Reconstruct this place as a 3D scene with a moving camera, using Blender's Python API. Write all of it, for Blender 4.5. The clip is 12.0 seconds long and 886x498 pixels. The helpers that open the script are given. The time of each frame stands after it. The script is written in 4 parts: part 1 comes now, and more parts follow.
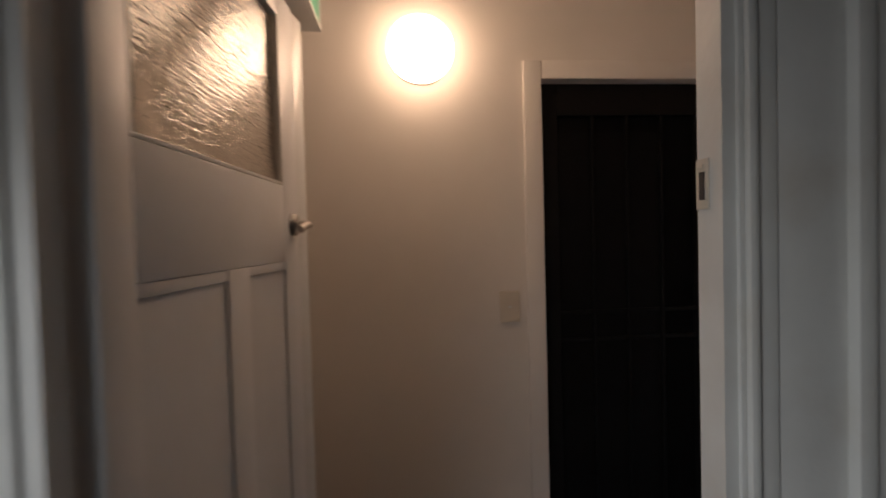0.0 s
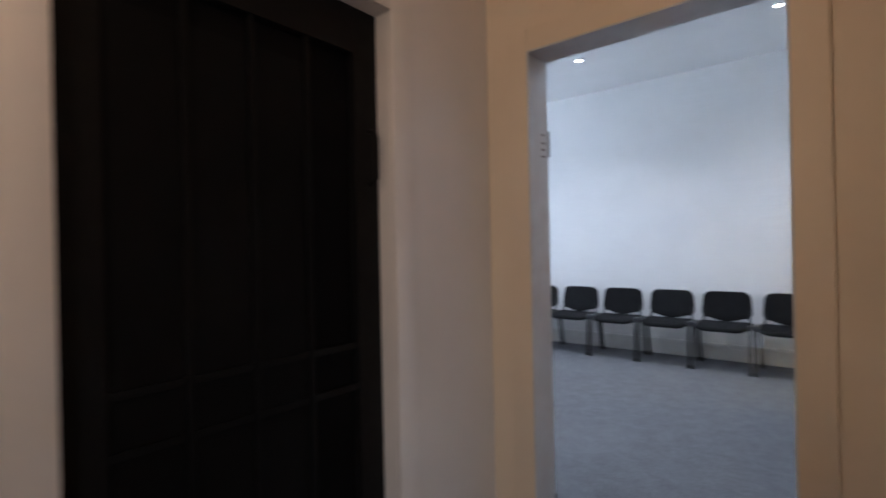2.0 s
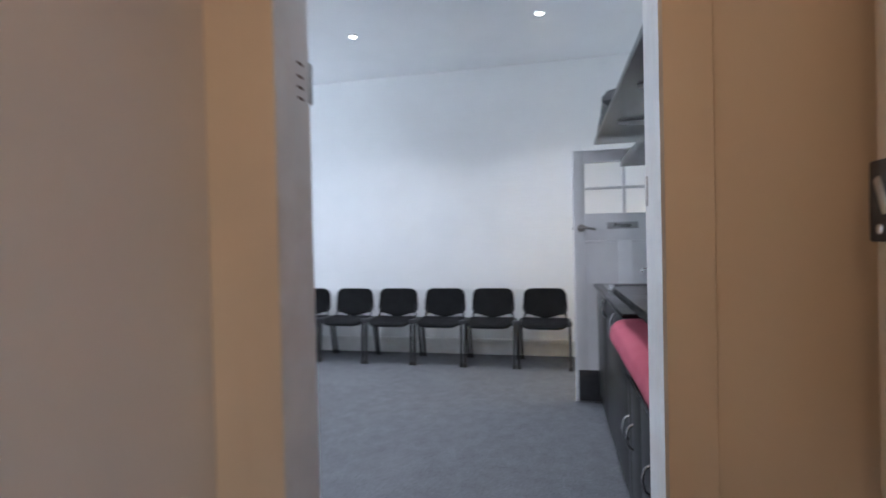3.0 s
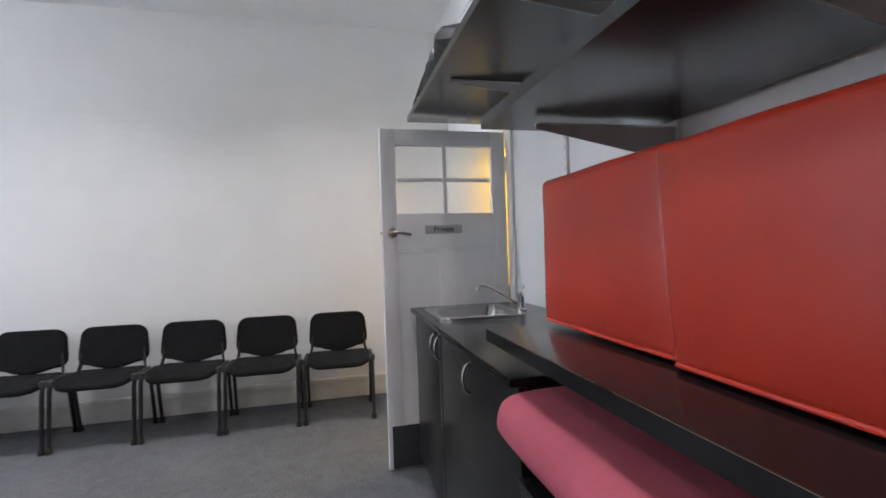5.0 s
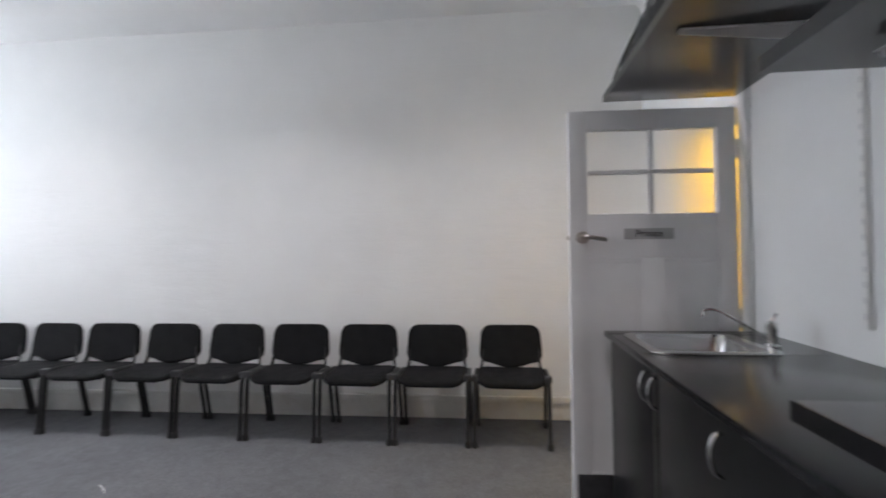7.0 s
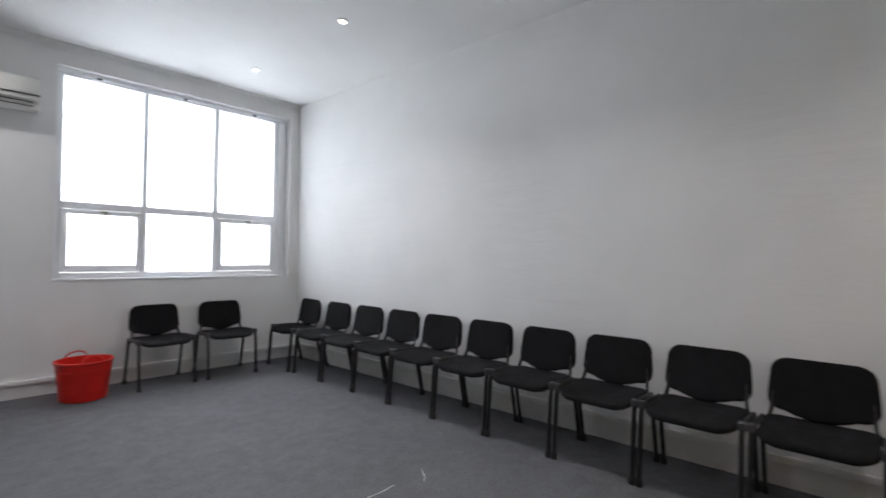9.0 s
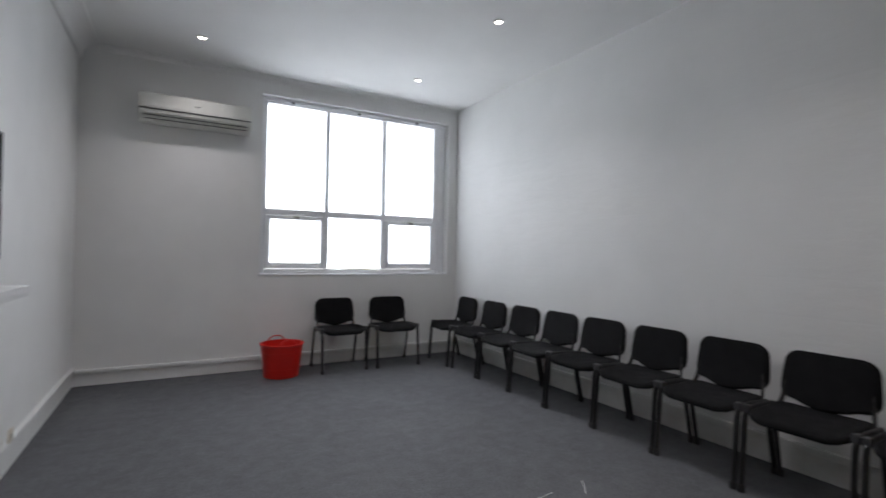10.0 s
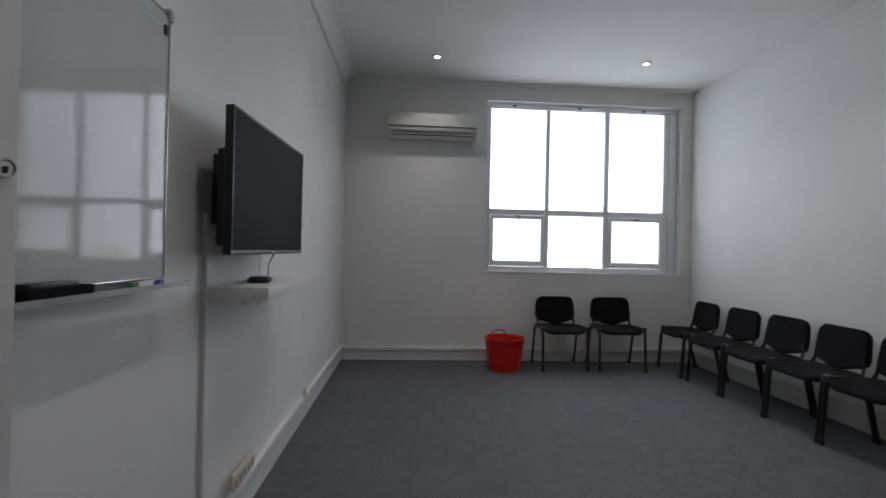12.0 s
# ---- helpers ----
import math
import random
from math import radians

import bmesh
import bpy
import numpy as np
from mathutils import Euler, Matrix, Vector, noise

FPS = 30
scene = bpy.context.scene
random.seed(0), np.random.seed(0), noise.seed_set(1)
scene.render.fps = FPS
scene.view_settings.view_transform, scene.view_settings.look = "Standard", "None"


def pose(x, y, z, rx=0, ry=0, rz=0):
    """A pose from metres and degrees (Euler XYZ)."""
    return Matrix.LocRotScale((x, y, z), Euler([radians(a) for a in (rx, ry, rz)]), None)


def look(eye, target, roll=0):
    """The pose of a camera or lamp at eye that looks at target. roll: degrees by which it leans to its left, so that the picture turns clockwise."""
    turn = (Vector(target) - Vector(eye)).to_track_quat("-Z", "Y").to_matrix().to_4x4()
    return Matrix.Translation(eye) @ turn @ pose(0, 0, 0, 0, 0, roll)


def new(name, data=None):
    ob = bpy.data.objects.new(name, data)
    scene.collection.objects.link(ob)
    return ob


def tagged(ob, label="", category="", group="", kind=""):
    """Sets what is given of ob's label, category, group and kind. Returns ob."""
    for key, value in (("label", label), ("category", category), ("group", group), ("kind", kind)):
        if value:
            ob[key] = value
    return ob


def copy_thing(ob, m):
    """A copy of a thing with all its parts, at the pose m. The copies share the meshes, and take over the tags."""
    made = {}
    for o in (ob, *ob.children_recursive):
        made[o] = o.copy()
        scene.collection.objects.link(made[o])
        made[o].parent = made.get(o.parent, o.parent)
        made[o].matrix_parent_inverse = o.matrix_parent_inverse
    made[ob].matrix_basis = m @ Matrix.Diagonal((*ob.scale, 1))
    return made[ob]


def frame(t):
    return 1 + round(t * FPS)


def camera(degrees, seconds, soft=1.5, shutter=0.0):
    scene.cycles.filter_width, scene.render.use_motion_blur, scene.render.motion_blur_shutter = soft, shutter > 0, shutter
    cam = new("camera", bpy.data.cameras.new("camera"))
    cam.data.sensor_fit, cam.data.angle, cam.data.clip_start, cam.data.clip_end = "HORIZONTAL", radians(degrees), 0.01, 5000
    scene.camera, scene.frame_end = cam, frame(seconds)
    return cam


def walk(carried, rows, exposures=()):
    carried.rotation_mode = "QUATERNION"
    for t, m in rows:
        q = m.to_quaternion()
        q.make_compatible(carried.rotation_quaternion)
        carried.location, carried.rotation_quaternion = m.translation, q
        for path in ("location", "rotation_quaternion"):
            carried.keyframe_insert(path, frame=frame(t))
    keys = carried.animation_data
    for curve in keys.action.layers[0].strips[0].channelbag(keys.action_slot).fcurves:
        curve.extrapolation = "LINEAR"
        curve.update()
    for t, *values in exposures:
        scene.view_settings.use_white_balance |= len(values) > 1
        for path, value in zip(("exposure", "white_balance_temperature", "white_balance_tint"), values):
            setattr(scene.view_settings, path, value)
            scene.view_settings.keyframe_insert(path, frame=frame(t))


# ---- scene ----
cam = camera(85.7, 12.0, 1.6, 0.5)
PATH = [
    (0, (-2.185, 0.667, 1.373), (-2.014, 2.66, 1.323), -1.5),
    (0.5, (-2.142, 0.991, 1.38), (-1.674, 2.935, 1.317), -1.0),
    (1, (-2.082, 1.281, 1.315), (-1.256, 3.103, 1.312), -1.0),
    (1.5, (-1.994, 1.466, 1.314), (-0.784, 3.059, 1.31), -1.2),
    (2, (-1.797, 1.597, 1.304), (-0.257, 2.873, 1.303), -1.2),
    (2.5, (-1.554, 1.73, 1.302), (0.249, 2.596, 1.287), -1.3),
    (3, (-1.195, 1.877, 1.298), (0.754, 2.325, 1.272), -1.3),
    (3.5, (-0.825, 1.94, 1.29), (1.169, 2.091, 1.266), -1.3),
    (5.3, (0.054, 2.011, 1.298), (1.991, 1.512, 1.296), -1.6),
    (5.5, (0.102, 2.012, 1.298), (2.037, 1.505, 1.299), -1.4),
    (6, (0.204, 2.011, 1.305), (2.161, 1.597, 1.317), -1.3),
    (6.5, (0.27, 2.026, 1.311), (2.265, 1.877, 1.334), -1.1),
    (7, (0.391, 2.062, 1.304), (2.378, 2.287, 1.338), -0.7),
    (7.5, (0.537, 2.129, 1.31), (2.458, 2.685, 1.339), -0.3),
    (7.7, (0.598, 2.16, 1.31), (2.473, 2.855, 1.341), -0.0),
    (9.3, (0.862, 2.316, 1.31), (2.203, 3.8, 1.342), 0.7),
    (9.5, (0.866, 2.327, 1.312), (2.104, 3.897, 1.341), 0.7),
    (10, (0.857, 2.34, 1.304), (1.83, 4.088, 1.331), 1.0),
    (10.5, (0.863, 2.352, 1.304), (1.568, 4.224, 1.323), 1.1),
    (11, (0.837, 2.367, 1.3), (1.289, 4.316, 1.312), 1.2),
    (11.5, (0.805, 2.38, 1.298), (1.061, 4.364, 1.305), 1.3),
    (12, (0.796, 2.38, 1.288), (0.93, 4.375, 1.295), 1.3),
]
walk(cam, [(t, look(eye, target, roll)) for t, eye, target, roll in PATH],
     [(0.0, 0.42, 6050, 10), (1.0, 0.34, 5700, 10), (2.0, 0.78, 5600, 10), (3.0, 0.92, 5750, 10), (3.5, 0.77, 5850, 10), (5.3, 0.72, 6650, 13), (7.0, 0.52, 6700, 13), (7.7, 0.36, 6700, 13), (9.3, -0.12, 6750, 12), (10.0, -0.46, 6750, 12), (11.0, -0.89, 6800, 12), (12.0, -1.01, 6800, 12)])

# ---- light ----
world = bpy.data.worlds.new("sky")
scene.world = world
world.use_nodes = True
sky = world.node_tree.nodes.new("ShaderNodeTexSky")
sky.sky_type, sky.sun_disc = "NISHITA", False
sky.sun_elevation, sky.sun_rotation = radians(40), radians(200)
world.node_tree.nodes["Background"].inputs[1].default_value = 0.08
world.node_tree.links.new(sky.outputs[0], world.node_tree.nodes["Background"].inputs[0])


def lamp(name, kind, m, energy, colour, size=0.1, size_y=0.0, cone=120, blend=0.6):
    data = bpy.data.lights.new(name, kind)
    data.energy, data.color = energy, colour
    if kind == "AREA":
        data.shape, data.size, data.size_y = "RECTANGLE", size, size_y
    else:
        data.shadow_soft_size = size
    if kind == "SPOT":
        data.spot_size, data.spot_blend = radians(cone), blend
    ob = new(name, data)
    ob.matrix_world = m
    return ob


DAY = (0.75, 0.86, 1.0)
LED = (0.96, 0.95, 1.0)
WARM = (1.0, 0.64, 0.40)
# daylight through the frosted window, an assumed unseen window of the starting room, and the lamps of the place
lamp("window_light", "AREA", look((2.82, 8.25, 2.07), (2.82, 5.0, 2.07)), 43, DAY, 2.15, 1.95).data.spread = radians(165)
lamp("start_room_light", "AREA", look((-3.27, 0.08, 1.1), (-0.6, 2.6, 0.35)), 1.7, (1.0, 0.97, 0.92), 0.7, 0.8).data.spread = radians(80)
lamp("hall_light", "POINT", pose(-2.09, 2.04, 2.122), 2.9, WARM, 0.13)
lamp("private_light", "POINT", pose(3.45, 0.1, 2.3), 36, (1.0, 0.76, 0.32), 0.12)
DOWNLIGHTS = [(1.02, 7.29), (3.2, 7.2), (3.19, 5.63), (3.09, 3.7), (3.1, 1.95), (1.02, 5.63), (1.02, 3.7), (1.02, 1.95)]
for dx, dy in DOWNLIGHTS:
    # the corner lamp by the window is set weaker to avoid a wall hot spot
    lamp("downlight_beam", "SPOT", look((dx, dy, 3.262), (dx, dy, 0)), 32 if (dx > 2 and dy > 7) else 51, LED, 0.04, cone=118, blend=1.0)


# ---- materials ----
def material(name, colour, rough=0.6, metal=0.0, var=0.06, scale=8.0, fine=0.0, fine_scale=300.0, bump=0.0, bump_scale=60.0,
             coat=0.0, rand=0.0, stain=None, stain_scale=1.5, stain_amount=0.4, spec=0.5):
    m = bpy.data.materials.new(name)
    m.use_nodes = True
    nt = m.node_tree
    b = nt.nodes["Principled BSDF"]
    b.inputs["Roughness"].default_value = rough
    b.inputs["Metallic"].default_value = metal
    b.inputs["Coat Weight"].default_value = coat
    b.inputs["Specular IOR Level"].default_value = spec
    tc = nt.nodes.new("ShaderNodeTexCoord")

    def noise_tex(sc, detail=4):
        n = nt.nodes.new("ShaderNodeTexNoise")
        n.inputs["Scale"].default_value, n.inputs["Detail"].default_value = sc, detail
        nt.links.new(tc.outputs["Object"], n.inputs["Vector"])
        return n.outputs["Fac"]

    def mix(fac, a, c2, mode="MIX"):
        x = nt.nodes.new("ShaderNodeMix")
        x.data_type, x.blend_type = "RGBA", mode
        for sock, val in ((x.inputs[0], fac), (x.inputs[6], a), (x.inputs[7], c2)):
            if hasattr(val, "is_linked"):
                nt.links.new(val, sock)
            else:
                sock.default_value = val
        return x.outputs[2]

    def ramp(fac, lo, hi, a, c2):
        r = nt.nodes.new("ShaderNodeMapRange")
        for i, v in enumerate((lo, hi, a, c2)):
            r.inputs[i + 1].default_value = v
        nt.links.new(fac, r.inputs[0])
        return r.outputs[0]

    c = (*colour, 1.0)
    dark = tuple(v * (1 - var) for v in colour) + (1.0,)
    light = tuple(min(1, v * (1 + var)) for v in colour) + (1.0,)
    col = mix(ramp(noise_tex(scale), 0.35, 0.65, 0, 1), dark, light)
    if stain:
        col = mix(ramp(noise_tex(stain_scale, 6), 0.52, 0.72, 0, stain_amount), col, (*stain, 1.0))
    if fine:
        lo, hi = 1 - fine, 1 + fine
        col = mix(1.0, col, mix(ramp(noise_tex(fine_scale, 2), 0.3, 0.7, 0, 1), (lo, lo, lo, 1), (hi, hi, hi, 1)), "MULTIPLY")
    if rand:
        oi = nt.nodes.new("ShaderNodeObjectInfo")
        col = mix(ramp(oi.outputs["Random"], 0, 1, 0, rand), col, (0, 0, 0, 1))
    nt.links.new(col, b.inputs["Base Color"])
    if rough > 0.45:
        nt.links.new(ramp(noise_tex(scale * 2.7), 0.3, 0.7, rough * 0.88, min(1, rough * 1.12)), b.inputs["Roughness"])
    if bump:
        bp = nt.nodes.new("ShaderNodeBump")
        bp.inputs["Strength"].default_value, bp.inputs["Distance"].default_value = 1.0, bump
        nt.links.new(noise_tex(bump_scale, 5), bp.inputs["Height"])
        nt.links.new(bp.outputs[0], b.inputs["Normal"])
    return m


def glowing(name, colour, strength):
    m = bpy.data.materials.new(name)
    m.use_nodes = True
    b = m.node_tree.nodes["Principled BSDF"]
    b.inputs["Base Color"].default_value = (0.8, 0.8, 0.8, 1)
    b.inputs["Emission Color"].default_value = (*colour, 1)
    b.inputs["Emission Strength"].default_value = strength
    return m


def glass(name, colour, rough, bump, sc, stretch=(1, 1, 1), weight=1.0):
    m = bpy.data.materials.new(name)
    m.use_nodes = True
    nt = m.node_tree
    b = nt.nodes["Principled BSDF"]
    b.inputs["Base Color"].default_value = (*colour, 1)
    b.inputs["Transmission Weight"].default_value = weight
    b.inputs["Roughness"].default_value = rough
    b.inputs["IOR"].default_value = 1.45
    tc, mp, n, bp = (nt.nodes.new("ShaderNode" + k) for k in ("TexCoord", "Mapping", "TexNoise", "Bump"))
    mp.inputs["Scale"].default_value = stretch
    n.inputs["Scale"].default_value, n.inputs["Detail"].default_value = sc, 2
    bp.inputs["Strength"].default_value, bp.inputs["Distance"].default_value = 1, bump
    nt.links.new(tc.outputs["Object"], mp.inputs[0])
    nt.links.new(mp.outputs[0], n.inputs["Vector"])
    nt.links.new(n.outputs["Fac"], bp.inputs["Height"])
    nt.links.new(bp.outputs[0], b.inputs["Normal"])
    return m


WALL = material("white_plaster", (0.78, 0.78, 0.77), 0.55, var=0.025, scale=2.2, bump=0.0006, bump_scale=26)
BRICKW = material("white_painted_brick", (0.78, 0.78, 0.77), 0.6, spec=0.3, var=0.02, scale=2.2)


def add_courses(m):
    """Faint brick courses and trowel waves under thick paint, as relief."""
    nt = m.node_tree
    tc, mp, br, mp2, n1, n2, add, mul, bp = (nt.nodes.new("ShaderNode" + k) for k in ("TexCoord", "Mapping", "TexBrick", "Mapping", "TexNoise", "TexNoise", "Math", "Math", "Bump"))
    mp.inputs["Rotation"].default_value = (radians(90), 0, radians(90))
    br.inputs["Scale"].default_value, br.inputs["Brick Width"].default_value, br.inputs["Row Height"].default_value = 1.0, 0.24, 0.086
    br.inputs["Mortar Size"].default_value, br.inputs["Mortar Smooth"].default_value = 0.012, 1.0
    for key, v in (("Color1", 1.0), ("Color2", 0.8), ("Mortar", 0.0)):
        br.inputs[key].default_value = (v, v, v, 1)
    mp2.inputs["Scale"].default_value = (1.0, 0.28, 1.0)
    n1.inputs["Scale"].default_value, n1.inputs["Detail"].default_value = 11, 5
    n2.inputs["Scale"].default_value, n2.inputs["Detail"].default_value = 70, 3
    add.operation, mul.operation = "ADD", "MULTIPLY_ADD"
    mul.inputs[1].default_value = 0.07
    bp.inputs["Strength"].default_value, bp.inputs["Distance"].default_value = 1.0, 0.0045
    nt.links.new(tc.outputs["Object"], mp.inputs[0])
    nt.links.new(tc.outputs["Object"], mp2.inputs[0])
    nt.links.new(mp.outputs[0], br.inputs["Vector"])
    nt.links.new(mp2.outputs[0], n1.inputs["Vector"])
    nt.links.new(tc.outputs["Object"], n2.inputs["Vector"])
    nt.links.new(br.outputs["Color"], mul.inputs[0])
    nt.links.new(n1.outputs["Fac"], mul.inputs[2])
    nt.links.new(mul.outputs[0], add.inputs[0])
    n2m = nt.nodes.new("ShaderNodeMath")
    n2m.operation = "MULTIPLY"
    n2m.inputs[1].default_value = 0.22
    nt.links.new(n2.outputs["Fac"], n2m.inputs[0])
    nt.links.new(n2m.outputs[0], add.inputs[1])
    nt.links.new(add.outputs[0], bp.inputs["Height"])
    nt.links.new(bp.outputs[0], nt.nodes["Principled BSDF"].inputs["Normal"])


add_courses(BRICKW)
HALLW = material("hall_plaster", (0.78, 0.73, 0.68), 0.55, var=0.03, scale=2, bump=0.0004, bump_scale=40)
ENTRYW = material("warm_cream_paint", (0.85, 0.73, 0.57), 0.5, var=0.03, scale=2, bump=0.0004, bump_scale=40)
CEIL = material("ceiling_paint", (0.80, 0.80, 0.79), 0.75, var=0.02, scale=2, bump=0.0008, bump_scale=30)
TRIM = material("white_gloss_paint", (0.76, 0.76, 0.75), 0.32, var=0.03, scale=6, bump=0.0006, bump_scale=40)
# lighter than TRIM: the window's glare over its frame is put into the colour
WINWHITE = material("glare_white_gloss_paint", (0.86, 0.87, 0.89), 0.3, var=0.02, scale=6, bump=0.0004, bump_scale=40)
DOORP = material("grey_white_door_paint", (0.73, 0.73, 0.74), 0.38, var=0.03, scale=5, bump=0.0005, bump_scale=50)
OLDTRIM = material("old_chipped_paint", (0.70, 0.70, 0.68), 0.4, var=0.05, scale=7, bump=0.002, bump_scale=18, stain=(0.5, 0.42, 0.33), stain_scale=6, stain_amount=0.35)
CARPET = material("dark_grey_carpet", (0.100, 0.103, 0.111), 0.78, var=0.10, scale=9, fine=0.25, fine_scale=80, bump=0.003, bump_scale=220, stain=(0.145, 0.148, 0.156), stain_scale=1.1, spec=0.4)
FABRIC = material("black_fabric", (0.012, 0.012, 0.013), 0.92, var=0.12, scale=6, fine=0.3, fine_scale=600, bump=0.0012, bump_scale=600, spec=0.12)
STEELBLK = material("black_painted_steel", (0.014, 0.014, 0.015), 0.34, var=0.08, scale=20)
PLASTBLK = material("black_plastic", (0.016, 0.016, 0.017), 0.4, var=0.08, scale=18, bump=0.0003, bump_scale=300)
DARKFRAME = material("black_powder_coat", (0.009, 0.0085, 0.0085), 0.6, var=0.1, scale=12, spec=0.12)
GAPDARK = material("dark_gap_black", (0.0045, 0.0043, 0.0046), 0.7, var=0.15, scale=6, bump=0.0008, bump_scale=400, spec=0.06)
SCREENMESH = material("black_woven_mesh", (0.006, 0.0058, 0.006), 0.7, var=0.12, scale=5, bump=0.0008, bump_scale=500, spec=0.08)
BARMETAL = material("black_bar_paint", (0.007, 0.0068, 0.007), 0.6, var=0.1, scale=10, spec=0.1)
LAMINATE = material("black_laminate", (0.010, 0.010, 0.011), 0.19, spec=0.36, var=0.1, scale=6, fine=0.2, fine_scale=200)
CABINET = material("black_woodgrain_melamine", (0.009, 0.009, 0.0095), 0.3, spec=0.3, var=0.15, scale=9, bump=0.0004, bump_scale=80)
SHELFM = material("charcoal_melamine", (0.015, 0.0155, 0.017), 0.2, var=0.08, scale=5)
STEEL = material("stainless_steel", (0.5, 0.5, 0.5), 0.24, 1.0, var=0.05, scale=30)
CHROME = material("chrome", (0.82, 0.82, 0.82), 0.22, 1.0, var=0.03, scale=20)
NICKEL = material("brushed_nickel", (0.45, 0.43, 0.41), 0.3, 1.0, var=0.05, scale=40)
REDVINYL = material("red_vinyl", (0.365, 0.027, 0.012), 0.4, spec=0.34, var=0.06, scale=5, bump=0.0015, bump_scale=9, fine=0.05, fine_scale=300)
REDDARK = material("red_piping", (0.43, 0.025, 0.01), 0.35, var=0.08, scale=12)
REDPLAST = material("red_plastic", (0.62, 0.014, 0.008), 0.33, var=0.05, scale=6)
PINK = material("pink_fabric", (0.40, 0.09, 0.125), 0.85, var=0.06, scale=4, fine=0.12, fine_scale=500, bump=0.0008, bump_scale=400, spec=0.2)
MARKS = material("worn_timber_marks", (0.20, 0.16, 0.13), 0.7, var=0.2, scale=30)
BRACKETP = material("grey_bracket_paint", (0.46, 0.45, 0.45), 0.4, var=0.05, scale=12)
GREYP = material("grey_sign_plastic", (0.40, 0.40, 0.41), 0.35, var=0.04, scale=10)
INK = material("black_lettering", (0.01, 0.01, 0.01), 0.5, var=0.02)
WHITEPL = material("white_plastic", (0.74, 0.74, 0.72), 0.3, var=0.02, scale=9)
CREAMPL = material("cream_plastic", (0.66, 0.595, 0.50), 0.35, var=0.03, scale=9)
ACPL = material("cream_white_plastic", (0.70, 0.70, 0.66), 0.3, var=0.02, scale=5)
BOARD = material("whiteboard_enamel", (0.57, 0.58, 0.58), 0.05, spec=0.3, var=0.02, scale=2, stain=(0.5, 0.53, 0.53), stain_scale=2.5, stain_amount=0.3)
SCREEN = material("dark_screen_glass", (0.009, 0.009, 0.0095), 0.45, spec=0.02, var=0.05, scale=3)
GREEN = material("exit_sign_green", (0.02, 0.36, 0.20), 0.4, var=0.03, scale=8)
GREENPEN = material("green_marker", (0.02, 0.16, 0.05), 0.4, var=0.03)
BLUEPEN = material("blue_marker", (0.03, 0.04, 0.30), 0.4, var=0.03)
TEALINK = material("teal_marker_smear", (0.42, 0.56, 0.55), 0.3, var=0.1, scale=30)
CABGREY = material("beige_enamel_steel", (0.68, 0.58, 0.45), 0.4, var=0.03, scale=4, bump=0.0004, bump_scale=40)
GUNMETAL = material("dark_grey_metal", (0.07, 0.07, 0.075), 0.35, 0.6, var=0.1, scale=20)
BAGM = material("dark_grey_nylon", (0.026, 0.028, 0.030), 0.5, var=0.35, scale=9, bump=0.004, bump_scale=20)
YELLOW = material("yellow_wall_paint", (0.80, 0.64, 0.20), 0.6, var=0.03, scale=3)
DARKFLOOR = material("hall_carpet", (0.075, 0.075, 0.08), 0.95, var=0.12, scale=2, fine=0.4, fine_scale=420, bump=0.003, bump_scale=330, spec=0.1)
FROST = glass("frosted_glass", (0.95, 0.97, 1.0), 0.45, 0.0004, 60)
REED = glass("rippled_glass", (0.80, 0.77, 0.72), 0.06, 0.002, 52, (0.3, 1, 2.6))
OBSC = glass("obscure_glass", (0.95, 0.94, 0.92), 0.34, 0.002, 90)
GLOWLAMP = glowing("lit_opal_glass", WARM, 9)
GLOWDOWN = glowing("lit_downlight", (1.0, 0.97, 0.92), 30)
OUTSIDE = glowing("white_daylight", (0.93, 0.97, 1.0), 2.8)


# ---- builders ----
def rot(m, bm):
    bmesh.ops.transform(bm, matrix=m, verts=bm.verts)
    return bm


def box(x0, y0, z0, x1, y1, z1, bevel=0.0, seg=2):
    bm = bmesh.new()
    bmesh.ops.create_cube(bm, size=1)
    for v in bm.verts:
        v.co = Vector((x0 + (v.co.x + 0.5) * (x1 - x0), y0 + (v.co.y + 0.5) * (y1 - y0), z0 + (v.co.z + 0.5) * (z1 - z0)))
    if bevel:
        bmesh.ops.bevel(bm, geom=bm.edges[:], offset=bevel, segments=seg, affect="EDGES", profile=0.6)
    return bm


def join(*parts):
    out = bmesh.new()
    for p in parts:
        me = bpy.data.meshes.new("tmp")
        p.to_mesh(me)
        out.from_mesh(me)
        bpy.data.meshes.remove(me)
        p.free()
    return out


def lathe(profile, n=32, cap=True):
    """A turned shape from (radius, z) pairs."""
    bm = bmesh.new()
    rings = [[bm.verts.new((r * math.cos(2 * math.pi * i / n), r * math.sin(2 * math.pi * i / n), z)) for i in range(n)] for r, z in profile]
    for a, b in zip(rings, rings[1:]):
        for i in range(n):
            bm.faces.new((a[i], a[(i + 1) % n], b[(i + 1) % n], b[i]))
    if cap:
        bm.faces.new(rings[0][::-1])
        bm.faces.new(rings[-1])
    bmesh.ops.recalc_face_normals(bm, faces=bm.faces)
    return bm


def rounded_path(points, radius, n=6):
    pts = [Vector(p) for p in points]
    out = [pts[0]]
    for a, b, c in zip(pts, pts[1:], pts[2:]):
        u, v = (a - b), (c - b)
        r = min(radius, u.length * 0.49, v.length * 0.49)
        p, q = b + u.normalized() * r, b + v.normalized() * r
        out += [p.lerp(b, t).lerp(b.lerp(q, t), t) for t in [i / n for i in range(n + 1)]]
    return out + [pts[-1]]


